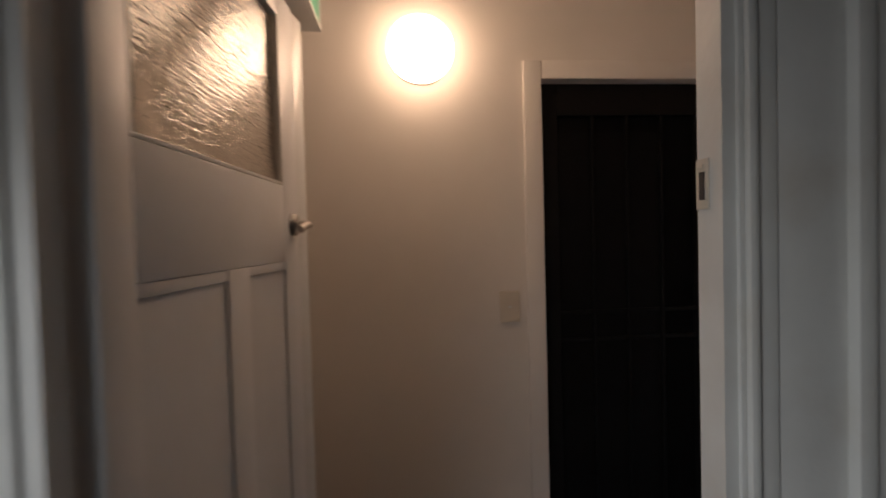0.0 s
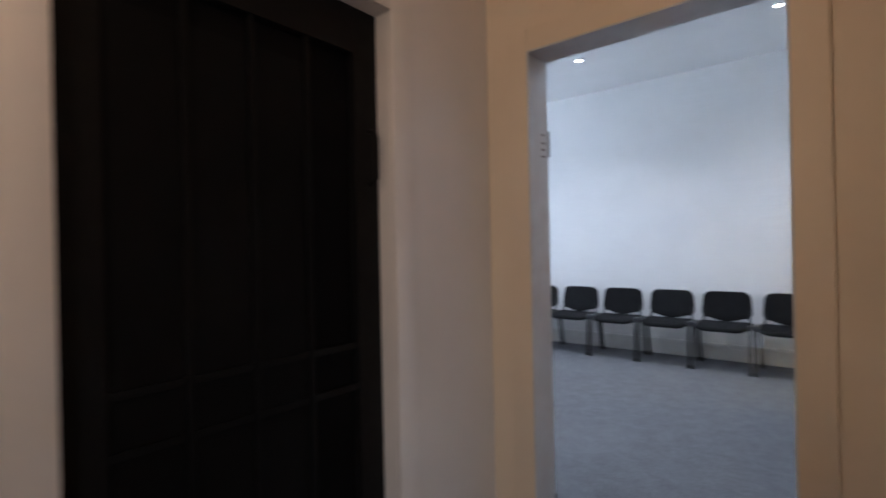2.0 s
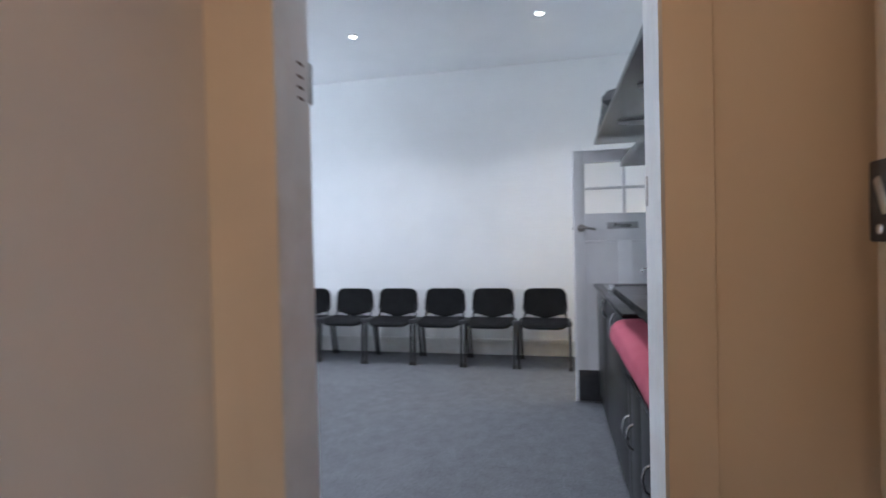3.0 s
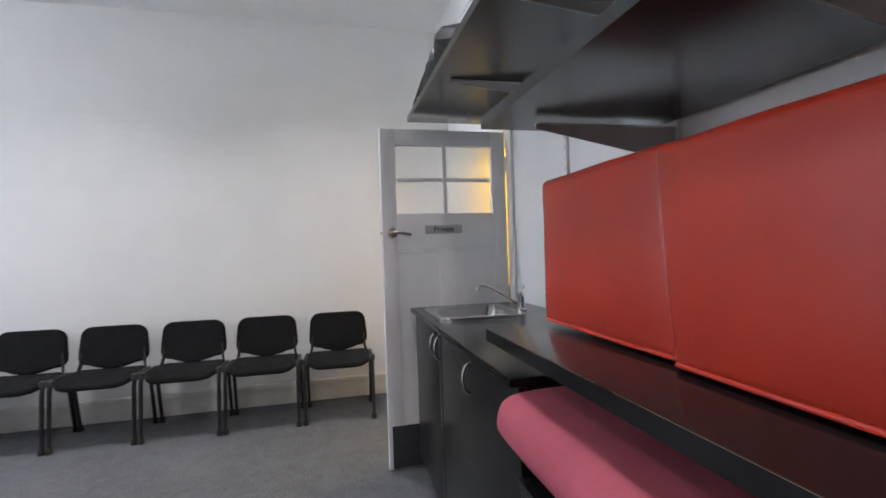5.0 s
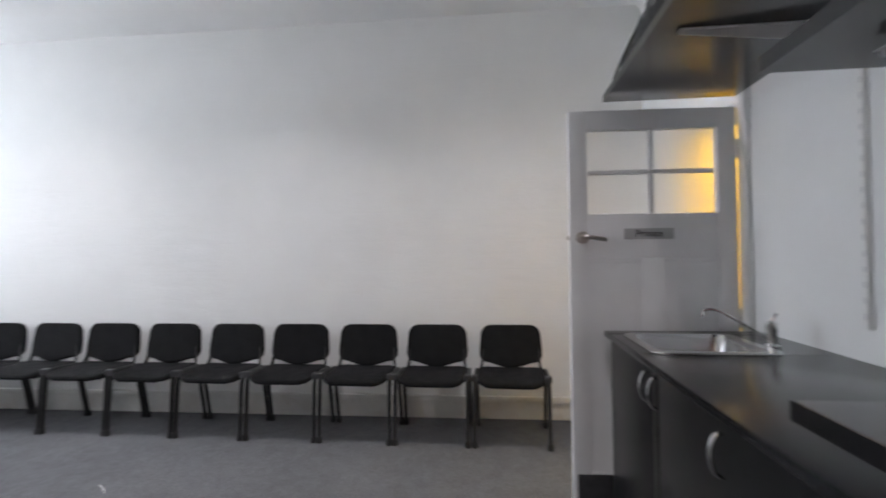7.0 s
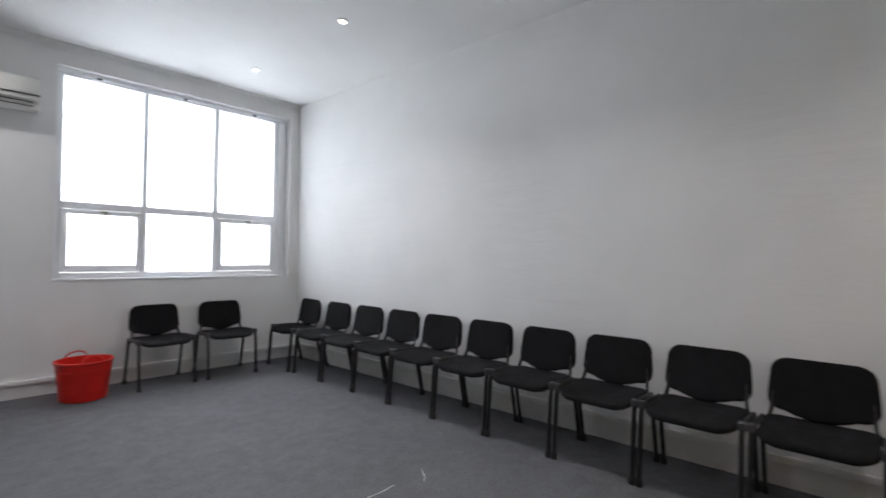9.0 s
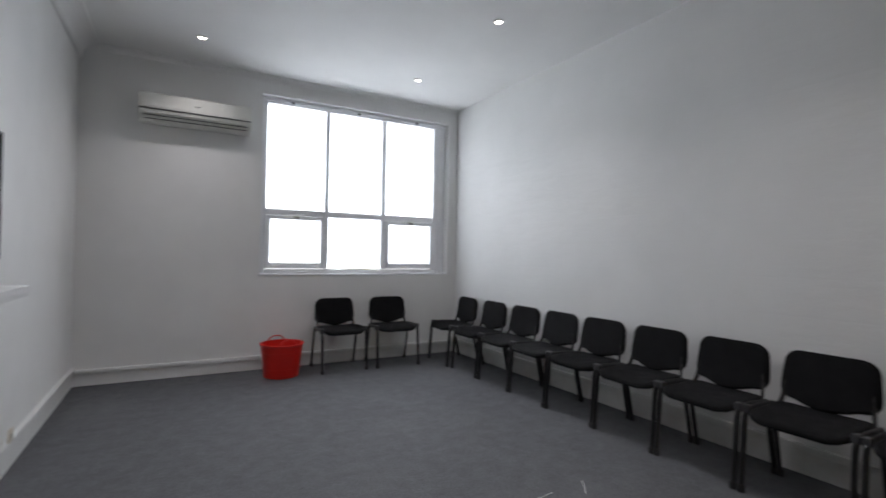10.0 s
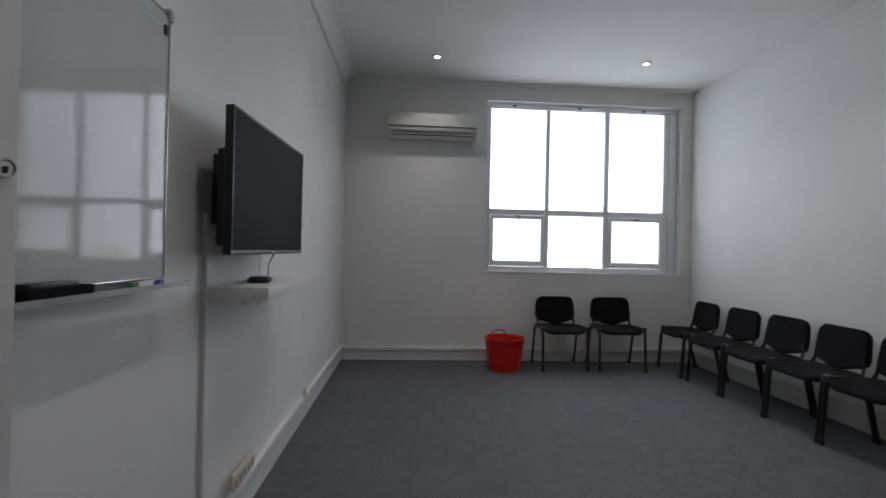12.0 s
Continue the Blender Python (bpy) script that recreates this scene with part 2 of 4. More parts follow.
def tube(points, r, sides=10, flat=1.0, bend=0.0):
    """A tube along a path; flat squeezes its section."""
    pts = rounded_path(points, bend) if bend else [Vector(p) for p in points]
    bm = bmesh.new()
    rings = []
    side = None
    for i, p in enumerate(pts):
        d = (pts[min(i + 1, len(pts) - 1)] - pts[max(i - 1, 0)]).normalized()
        if side is None:
            side = d.orthogonal() if abs(d.x) > 0.9 else d.cross(Vector((1, 0, 0)))
        side = (side - d * side.dot(d)).normalized()
        up = d.cross(side)
        rings.append([bm.verts.new(p + (side * math.cos(a) + up * math.sin(a) * flat) * r) for a in [2 * math.pi * k / sides for k in range(sides)]])
    for a, b in zip(rings, rings[1:]):
        for i in range(sides):
            bm.faces.new((a[i], a[(i + 1) % sides], b[(i + 1) % sides], b[i]))
    bm.faces.new(rings[0][::-1])
    bm.faces.new(rings[-1])
    bmesh.ops.recalc_face_normals(bm, faces=bm.faces)
    return bm


def prism(outline, z0, z1, bevel=0.0, seg=2):
    """An outline in x, y drawn up from z0 to z1."""
    bm = bmesh.new()
    lo = [bm.verts.new((x, y, z0)) for x, y in outline]
    hi = [bm.verts.new((x, y, z1)) for x, y in outline]
    bm.faces.new(lo[::-1])
    bm.faces.new(hi)
    n = len(lo)
    for i in range(n):
        bm.faces.new((lo[i], lo[(i + 1) % n], hi[(i + 1) % n], hi[i]))
    bmesh.ops.recalc_face_normals(bm, faces=bm.faces)
    if bevel:
        bmesh.ops.bevel(bm, geom=[e for e in bm.edges if abs(e.verts[0].co.z - e.verts[1].co.z) < 1e-6], offset=bevel, segments=seg, affect="EDGES")
    return bm


def rounded_rect(w, h, r, n=6, cx=0.0, cy=0.0):
    pts = []
    for sx, sy, a0 in ((1, 1, 0), (-1, 1, 90), (-1, -1, 180), (1, -1, 270)):
        for i in range(n + 1):
            a = radians(a0 + 90 * i / n)
            pts.append((cx + sx * (w / 2 - r) + r * math.cos(a), cy + sy * (h / 2 - r) + r * math.sin(a)))
    return pts


def mesh_ob(name, bm, mat, smooth=True):
    me = bpy.data.meshes.new(name)
    bm.to_mesh(me)
    bm.free()
    me.materials.append(mat)
    if smooth:
        me.shade_smooth()
        me.set_sharp_from_angle(angle=radians(35))
    return new(name, me)


def part(name, bm, mat, parent, label="", smooth=True):
    ob = mesh_ob(name, bm, mat, smooth)
    ob.parent = parent
    if label:
        ob["label"] = label
    return ob


def thing(name, m, label, category, group=""):
    ob = new(name)
    ob.empty_display_size = 0.1
    ob.matrix_basis = m
    return tagged(ob, label, category, group)


def solid(name, bm, mat, label, category, group="", m=None, smooth=True):
    ob = mesh_ob(name, bm, mat, smooth)
    if m is not None:
        ob.matrix_basis = m
    return tagged(ob, label, category, group)


def structure(name, bm, mat, label, category):
    return tagged(mesh_ob(name, bm, mat), label, category, kind="structure")


def holed(x0, x1, z0, z1, hx0, hx1, hz0, hz1, y0, y1):
    """A wall along x with one opening, as blocks that butt."""
    bits = [box(x0, y0, z0, hx0, y1, z1), box(hx1, y0, z0, x1, y1, z1), box(hx0, y0, hz1, hx1, y1, z1)]
    if hz0 > z0:
        bits.append(box(hx0, y0, z0, hx1, y1, hz0))
    return join(*bits)


def swap(bm):
    """Turns a piece built along x into one along y."""
    bmesh.ops.transform(bm, matrix=Matrix(((0, 1, 0, 0), (1, 0, 0, 0), (0, 0, 1, 0), (0, 0, 0, 1))), verts=bm.verts)
    bmesh.ops.reverse_faces(bm, faces=bm.faces)
    return bm


# ---- large structure ----
CEILING, HALLTOP = 3.29, 2.75
structure("floor", box(-0.22, 0.75, -0.1, 4.5, 8.2, 0.0), CARPET, "dark grey short-pile carpet in the meeting room", "floor")
structure("floor_hall", box(-3.4, -1.6, -0.1, -0.22, 2.8, -0.002), DARKFLOOR, "dark carpet in the hallway", "floor")
structure("floor_private", box(2.4, -1.3, -0.1, 4.5, 0.75, -0.002), DARKFLOOR, "dark floor behind the private door", "floor")
structure("ceiling", box(-0.35, 0.75, CEILING, 4.6, 8.3, CEILING + 0.1), CEIL, "white flat plaster ceiling of the meeting room", "ceiling")
structure("ceiling_hall", box(-3.5, -1.7, HALLTOP, -0.29, 2.85, HALLTOP + 0.1), CEIL, "white hallway ceiling", "ceiling")
structure("ceiling_private", box(2.3, -1.4, 2.6, 4.6, 0.75, 2.7), CEIL, "ceiling behind the private door", "ceiling")
# window wall, chair wall, screen wall, shelf wall
WX0, WX1, WZ0, WZ1 = 1.665, 4.07, 1.055, 3.09
structure("wall_north", holed(-0.3, 4.5, 0, CEILING, WX0, WX1, WZ0, WZ1, 8.0, 8.28), WALL, "white painted wall with the large window", "wall")
EX0, EX1 = 4.305, 4.205
structure("wall_east", prism([(EX0, 0.75), (4.6, 0.75), (4.6, 8.0), (EX1, 8.0)], 0, CEILING), BRICKW, "white painted uneven wall behind the chair row", "wall")
structure("wall_west", join(box(-0.154, 2.62, 0, 0.0, 8.0, CEILING), box(-0.3, 2.78, 0, -0.154, 8.0, CEILING)), WALL, "white painted wall that carries the television and whiteboard", "wall")
OY0, OY1, OZ = 1.684, 2.442, 2.0
structure("wall_entry", swap(holed(0.75, 2.78, 0, CEILING, OY0, OY1, 0, OZ, -0.276, -0.154)), ENTRYW, "cream painted wall with the open doorway", "wall")
PX0, PX1, PZ = 2.80, 3.58, 2.03
structure("wall_south", holed(-0.154, 4.305, 0, CEILING, PX0, PX1, 0, PZ, 0.75, 0.90), WALL, "white painted wall behind the sink and shelves", "wall")
# hallway
DX0, DX1, DZ = -1.595, -0.797, 2.015
structure("wall_hall_north", holed(-3.3, -0.276, 0, HALLTOP, DX0, DX1, 0, DZ, 2.62, 2.78), HALLW, "warm lit painted hallway wall", "wall")
structure("wall_hall_west", box(-3.4, 1.24, 0, -3.3, 2.78, HALLTOP), HALLW, "painted end wall of the hallway", "wall")
SX0, SX1, SZ = -2.585, -1.79, 2.06
structure("wall_hall_south", holed(-3.3, -0.276, 0, HALLTOP, SX0, SX1, 0, SZ, 1.224, 1.262), HALLW, "painted hallway wall with the first doorway", "wall")
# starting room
# opening added out of view to go with start_room_light
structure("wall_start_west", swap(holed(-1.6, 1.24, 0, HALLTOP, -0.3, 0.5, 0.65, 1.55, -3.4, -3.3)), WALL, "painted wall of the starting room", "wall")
structure("wall_start_east", box(-0.4, -1.6, 0, -0.276, 1.224, HALLTOP), WALL, "painted wall of the starting room", "wall")
structure("wall_start_south", box(-3.3, -1.6, 0, -0.4, -1.5, HALLTOP), WALL, "painted wall of the starting room", "wall")
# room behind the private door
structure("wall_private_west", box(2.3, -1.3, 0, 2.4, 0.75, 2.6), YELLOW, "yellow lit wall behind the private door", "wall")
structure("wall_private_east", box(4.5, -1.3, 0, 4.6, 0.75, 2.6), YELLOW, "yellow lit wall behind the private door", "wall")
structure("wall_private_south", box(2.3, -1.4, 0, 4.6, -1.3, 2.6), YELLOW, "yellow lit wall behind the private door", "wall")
tagged(mesh_ob("backdrop", box(-2, 9.6, -1, 8, 9.65, 6), OUTSIDE), "bright white overcast daylight", "sky", kind="structure")


tagged(mesh_ob("backdrop_yard", box(2.84, 8.42, 0.6, 3.12, 8.46, 1.27), YELLOW), "yellow blurred shape beyond the frosted glass", "backdrop", kind="structure")
# trim: skirtings, cornice, architraves
def skirting(length, h, ledge=True):
    bits = [box(0, 0, 0, length, 0.018, h - 0.03, 0.002, 1)]
    if ledge:
        bits.append(box(0, 0, h - 0.03, length, 0.034, h + 0.012, 0.006, 2))
    return join(*bits)


def set_structure(name, bm, mat, m, label, category):
    return structure(name, rot(m, bm), mat, label, category)


set_structure("baseboard_north", skirting(4.2, 0.145), TRIM, pose(4.2, 8.0, 0, 0, 0, 180), "white skirting with a ledged cable duct", "baseboard")
set_structure("baseboard_west", skirting(4.8, 0.162), TRIM, pose(0.0, 8.0, 0, 0, 0, -90), "white skirting with a ledged cable duct", "baseboard")
ang = math.degrees(math.atan2(EX0 - EX1, 7.1))
set_structure("baseboard_east", skirting(7.1, 0.17), OLDTRIM, pose(4.303, 0.9, 0, 0, 0, 90 + ang), "scuffed white skirting behind the chairs", "baseboard")
set_structure("baseboard_south", skirting(0.6, 0.15), TRIM, pose(3.68, 0.9, 0), "white skirting beside the private door", "baseboard")


def cove(length, s):
    e = 0.12 * s
    pts = [(0, 0), (0, -s), (e, -s), (e, -s + e)] + [(e * 1.3 + (s - 2.3 * e) * (1 - math.cos(radians(a))), -s + e + (s - 2 * e) * math.sin(radians(a))) for a in range(0, 91, 15)] + [(s, -e), (s, 0)]
    bm = bmesh.new()
    a = [bm.verts.new((0, y, z)) for y, z in pts]
    b = [bm.verts.new((length, y, z)) for y, z in pts]
    n = len(pts)
    for i in range(n):
        bm.faces.new((a[i], a[(i + 1) % n], b[(i + 1) % n], b[i]))
    bm.faces.new(a[::-1])
    bm.faces.new(b)
    bmesh.ops.recalc_face_normals(bm, faces=bm.faces)
    return bm


set_structure("trim_cornice_west", cove(5.4, 0.16), CEIL, pose(0.0, 8.0, CEILING, 0, 0, -90), "white coved plaster cornice", "cornice")
set_structure("trim_cornice_north", cove(4.2, 0.055), CEIL, pose(4.2, 8.0, CEILING, 0, 0, 180), "thin white cornice above the window", "cornice")
set_structure("trim_cornice_south", cove(4.4, 0.11), CEIL, pose(-0.15, 0.9, CEILING), "white coved plaster cornice", "cornice")


def architrave(w, h, width=0.085, depth=0.018):
    """Three mitred boards round an opening of w by h, proud of the plane y = 0 towards -y."""
    return join(box(-width, -depth, 0, 0, 0, h + width, 0.004), box(w, -depth, 0, w + width, 0, h + width, 0.004), box(0.0005, -depth + 0.001, h, w - 0.0005, 0, h + width, 0.004))


set_structure("trim_dark_door", architrave(DX1 - DX0, DZ, 0.075, 0.016), HALLW, pose(DX0, 2.62, 0), "painted timber architrave round the dark door", "architrave")
set_structure("trim_entry", architrave(OY1 - OY0, OZ, 0.08, 0.016), ENTRYW, pose(-0.276, OY1, 0, 0, 0, -90), "painted timber architrave round the meeting room doorway", "architrave")
set_structure("trim_private", architrave(PX1 - PX0, PZ, 0.085, 0.02), TRIM, pose(PX1, 0.90, 0, 0, 0, 180), "white timber architrave round the private doorway", "architrave")
set_structure("trim_entry_lining", swap(join(box(OY0 - 0.002, -0.29, 0, OY0 + 0.006, -0.15, OZ), box(OY1 - 0.004, -0.29, 0, OY1 + 0.002, -0.15, OZ), box(OY0 + 0.006, -0.29, OZ - 0.005, OY1 - 0.004, -0.15, OZ + 0.002))),
              OLDTRIM, pose(0, 0, 0), "white door lining with old hinge marks", "door lining")
set_structure("trim_private_lining", join(box(PX0 - 0.002, 0.745, 0, PX0 + 0.02, 0.905, PZ), box(PX1 - 0.02, 0.745, 0, PX1 + 0.002, 0.905, PZ), box(PX0 + 0.02, 0.745, PZ - 0.02, PX1 - 0.02, 0.905, PZ + 0.002)),
              TRIM, pose(0, 0, 0), "white door lining of the private doorway", "door lining")
set_structure("trim_start_lining", join(box(SX0 - 0.02, 1.219, 0, SX0 + 0.004, 1.268, SZ), box(SX1 - 0.004, 1.219, 0, SX1 + 0.02, 1.268, SZ), box(SX0 + 0.004, 1.219, SZ - 0.004, SX1 - 0.004, 1.268, SZ + 0.02)),
              OLDTRIM, pose(0, 0, 0), "chipped white door lining of the first doorway", "door lining")
# moulded architrave of the starting room: flat, bead, flat, step, back band
def stripes(z1, *rows):
    return join(*[box(a, y, 0, c, 1.224, z1, e) for a, c, y, e in rows])


set_structure("trim_start_side", stripes(2.2, (-1.776, -1.768, 1.214, 0.002), (-1.768, -1.755, 1.206, 0.005), (-1.755, -1.727, 1.213, 0.002), (-1.724, -1.632, 1.216, 0.001),
                                         (-1.632, -1.606, 1.200, 0.007), (-1.606, -1.55, 1.212, 0.002)),
              OLDTRIM, pose(0, 0, 0), "moulded white architrave with worn paint", "architrave")
set_structure("trim_start_left", stripes(2.2, (-2.70, -2.64, 1.200, 0.006), (-2.64, -2.606, 1.212, 0.003)), OLDTRIM, pose(0, 0, 0), "moulded white architrave with worn paint", "architrave")


# ---- window ----
win = tagged(new("window_1"), "large white timber window with frosted panes, closed", "window", kind="structure")
win.matrix_basis = pose(0, 8.1, 0)
COLS = [(1.735, 2.412), (2.461, 3.146), (3.203, 3.9)]
FY0, FY1 = 0.0, 0.055
part("window_frame", join(box(WX0, FY0, WZ0, COLS[0][0], FY1, WZ1, 0.004), box(COLS[2][1], FY0, WZ0, WX1, FY1, WZ1, 0.004),
                          box(COLS[0][0], FY0, WZ0, COLS[2][1], FY1, 1.115, 0.004), box(COLS[0][0], FY0, 3.03, COLS[2][1], FY1, WZ1, 0.004)), WINWHITE, win)
part("head_lining", box(WX0 + 0.002, -0.03, WZ1 - 0.04, WX1 - 0.002, FY0, WZ1 - 0.002, 0.004), WINWHITE, win)
part("jamb_bead", box(WX1 - 0.115, -0.02, WZ0 + 0.006, WX1 - 0.085, FY0, WZ1 - 0.04, 0.004), WINWHITE, win)
for a, b in ((COLS[0][1], COLS[1][0]), (COLS[1][1], COLS[2][0])):
    part("mullion", box(a, FY0 - 0.005, 1.115, b, FY1, 3.03, 0.006), WINWHITE, win)
part("transom", join(*[box(a, FY0 - 0.003, 1.742, b, FY1, 1.812, 0.005) for a, b in COLS]), WINWHITE, win)
for (a, b), sash in zip(COLS, (True, False, True)):
    part("upper_pane", box(a, 0.012, 1.812, b, 0.018, 3.03), FROST, win, "frosted glass").visible_shadow = False
    ia, ib, iz0, iz1 = (a + 0.05, b - 0.045, 1.188, 1.693) if sash else (a, b, 1.125, 1.742)
    part("lower_pane", box(ia, 0.012, iz0, ib, 0.018, iz1), FROST, win, "frosted glass").visible_shadow = False
    if sash:
        s = part("sash", join(box(a + 0.004, FY0 - 0.012, 1.12, ia, FY1, 1.738, 0.005), box(ib, FY0 - 0.012, 1.12, b - 0.004, FY1, 1.738, 0.005),
                              box(ia, FY0 - 0.012, 1.12, ib, FY1, iz0, 0.005), box(ia, FY0 - 0.012, iz1, ib, FY1, 1.738, 0.005)), WINWHITE, win)
        cx = (a + b) / 2
        part("latch", join(box(cx - 0.035, FY0 - 0.03, 1.715, cx + 0.035, FY0 - 0.012, 1.733, 0.004), box(cx - 0.01, FY0 - 0.045, 1.70, cx + 0.03, FY0 - 0.025, 1.716, 0.004)), NICKEL, s, "grey metal latch")
for cx in (2.0, 2.8, 3.6):
    part("closer_tab", box(cx - 0.02, -0.075, WZ1 - 0.06, cx + 0.02, -0.055, WZ1 - 0.04, 0.003), GUNMETAL, win)
part("window_sill", box(WX0 - 0.01, -0.108, WZ0 - 0.012, WX1 + 0.01, FY0, WZ0 + 0.006, 0.006), WINWHITE, win)


# ---- doors ----
def panel_door(name, m, w, h, label, glazed, mat, thick=0.04, drop=0.21, hs=0.0):
    """A leaf from its hinge edge at x = 0 along x; face towards -y. glazed: (z0, z1, columns, rows), side stiles."""
    d = tagged(new(name), label, "door", kind="structure")
    d.matrix_basis = m
    gz0, gz1, cols, rows, st = glazed
    lock0 = gz0 - drop
    half = thick / 2
    hs = hs or st
    bits = [box(0, -half, 0.008, hs, half, h, 0.003), box(w - st, -half, 0.008, w, half, h, 0.003), box(hs, -half, gz1, w - st, half, h, 0.003), box(hs, -half, lock0, w - st, half, gz0, 0.003),
            box(hs, -half, 0.008, w - st, half, 0.25, 0.003), box(w / 2 - 0.05, -half, 0.25, w / 2 + 0.05, half, lock0, 0.003)]
    for nm, b in zip(("hinge_stile", "lock_stile", "top_rail", "lock_rail", "bottom_rail", "muntin"), bits):
        part(nm, b, mat, d)
    for a, b in ((hs, w / 2 - 0.05), (w / 2 + 0.05, w - st)):
        part("panel", box(a, -half + 0.007, 0.25, b, half - 0.007, lock0), mat, d)
        for s in (-1, 1):
            y0, y1 = sorted((s * (half - 0.007), s * (half - 0.002)))
            part("bead", join(box(a, y0, lock0 - 0.022, b, y1, lock0, 0.003), box(a, y0, 0.25, b, y1, 0.27, 0.003)), mat, d)
    cw, rh = (w - 2 * st) / cols, (gz1 - gz0) / rows
    for i in range(1, cols):
        part("glazing_bar", box(st + cw * i - 0.011, -half + 0.004, gz0, st + cw * i + 0.011, half - 0.004, gz1, 0.004), mat, d)
    for j in range(1, rows):
        part("glazing_bar", join(*[box(st + cw * i + 0.011, -half + 0.006, gz0 + rh * j - 0.011, st + cw * (i + 1) - 0.011, half - 0.006, gz0 + rh * j + 0.011, 0.004) for i in range(cols)]), mat, d)
    return d, (gz0, gz1, st, cw, rh, cols, rows)


def lever(parent, x, y, z, side, toward):
    """A rose and lever; side: which way it stands out along y; toward: which way the lever points along x."""
    rose = part("handle_rose", rot(pose(x, y, z, 90 * side, 0, 0), lathe([(0.031, -0.001), (0.031, 0.008), (0.027, 0.014), (0.012, 0.016), (0.011, 0.05), (0.0, 0.052)], 28)), NICKEL, parent, "brushed nickel handle")
    part("lever", tube([(x, y - side * 0.045, z), (x + toward * 0.03, y - side * 0.052, z), (x + toward * 0.098, y - side * 0.05, z - 0.014)], 0.011, 10, 0.8, 0.02), NICKEL, rose)


# private door, open at right angles to the shelf wall
pdang = math.degrees(math.atan2(1.722 - 0.947, 2.755 - 2.79))
pd, g = panel_door("door_private", pose(2.80, 0.934, 0, 0, 0, pdang), 0.781, 2.0, "pale grey door with four obscure panes, standing open", (1.50, 1.905, 2, 2, 0.088), DOORP)
PD = pd
gz0, gz1, st, cw, rh, cols, rows = g
for i in range(2):
    for j in range(2):
        part("pane", box(st + cw * i + 0.004, -0.003, gz0 + rh * j + 0.004, st + cw * (i + 1) - 0.004, 0.003, gz0 + rh * (j + 1) - 0.004), OBSC, pd, "pebbled obscure glass").visible_shadow = False
part("kick_plate", box(0.015, 0.0205, 0.012, 0.76, 0.0235, 0.26, 0.001), GUNMETAL, pd, "dark grey metal kick plate")
lever(pd, 0.72, 0.02, 1.39, -1, -1)
lever(pd, 0.72, -0.02, 1.39, 1, -1)
part("latch_bolt", box(0.773, -0.008, 1.38, 0.79, 0.008, 1.40, 0.003), NICKEL, pd)
sign = part("sign_plate", box(0.295, 0.0205, 1.378, 0.525, 0.0245, 1.43, 0.002), GREYP, pd, "grey plastic sign that reads Private")


def lettering(text, size, mat, parent, m, label):
    cu = bpy.data.curves.new("lettering", "FONT")
    cu.body, cu.size, cu.align_x, cu.align_y, cu.extrude = text, size, "CENTER", "CENTER", 0.0004
    cu.offset = 0.0006
    tmp = bpy.data.objects.new("tmp", cu)
    me = bpy.data.meshes.new_from_object(tmp)
    bpy.data.objects.remove(tmp)
    me.materials.append(mat)
    ob = new("lettering", me)
    ob.parent = parent
    ob.matrix_basis = m
    ob["label"] = label
    return ob


lettering("Private", 0.045, INK, sign, pose(0.41, 0.0252, 1.404, 90, 0, 180), "black letters")
for hz in (0.25, 1.0, 1.80):
    part("hinge", join(rot(pose(-0.004, 0.018, hz), lathe([(0.007, -0.045), (0.007, 0.045)], 12)), box(-0.002, 0.0, hz - 0.045, 0.0, 0.018, hz + 0.045)), NICKEL, pd, "metal butt hinge")

# first door, folded into the hallway, with a rippled pane
fang = 85.04
fd, g = panel_door("door_start", pose(-2.570, 1.274, 0, 0, 0, fang), 0.80, 2.03, "off-white panelled door with a rippled glass pane, open", (1.52, 1.96, 1, 1, 0.115), DOORP, drop=0.20, hs=0.075)
part("pane", box(0.075, -0.003, 1.52, 0.685, 0.003, 1.96), REED, fd, "rippled patterned glass").visible_shadow = False
part("pane_bead", join(box(0.075, -0.02, 1.52, 0.685, -0.010, 1.528, 0.002), box(0.677, -0.02, 1.528, 0.685, -0.004, 1.96, 0.002), box(0.075, -0.02, 1.528, 0.083, -0.010, 1.96, 0.002)), OLDTRIM, fd)
part("closing_strip", rot(pose(0.801, -0.004, 0, 0, 0, -6), box(0.0, -0.012, 0.008, 0.085, 0.016, 2.03, 0.006)), TRIM, fd, "lighter glossy closing strip")
lever(fd, 0.752, -0.02, 1.417, 1, -1)
lever(fd, 0.752, 0.02, 1.417, -1, -1)

# meeting room door, swung back against the whiteboard wall
eang = math.degrees(math.atan2(0.72, 0.272))
ed = tagged(new("door_entry"), "white flush door folded back against the wall", "door", kind="structure")
ed.matrix_basis = pose(-0.115, 2.470, 0, 0, 0, eang)
part("leaf", box(0, -0.02, 0.01, 0.765, 0.02, 2.0, 0.003), TRIM, ed)
lk = part("lock_cylinder", rot(pose(0.742, -0.02, 1.40, 90), lathe([(0.017, 0.0), (0.017, 0.006), (0.014, 0.012), (0.012, 0.012), (0.0105, 0.009), (0.0, 0.008)], 28)), CHROME, ed, "round chrome lock")
part("keyway", box(0.7405, -0.0325, 1.392, 0.7435, -0.0285, 1.402), INK, lk)
for hz in (0.3, 1.70):
    part("hinge", box(-0.012, -0.02, hz - 0.05, 0.0, 0.02, hz + 0.05, 0.003), NICKEL, ed, "metal butt hinge")

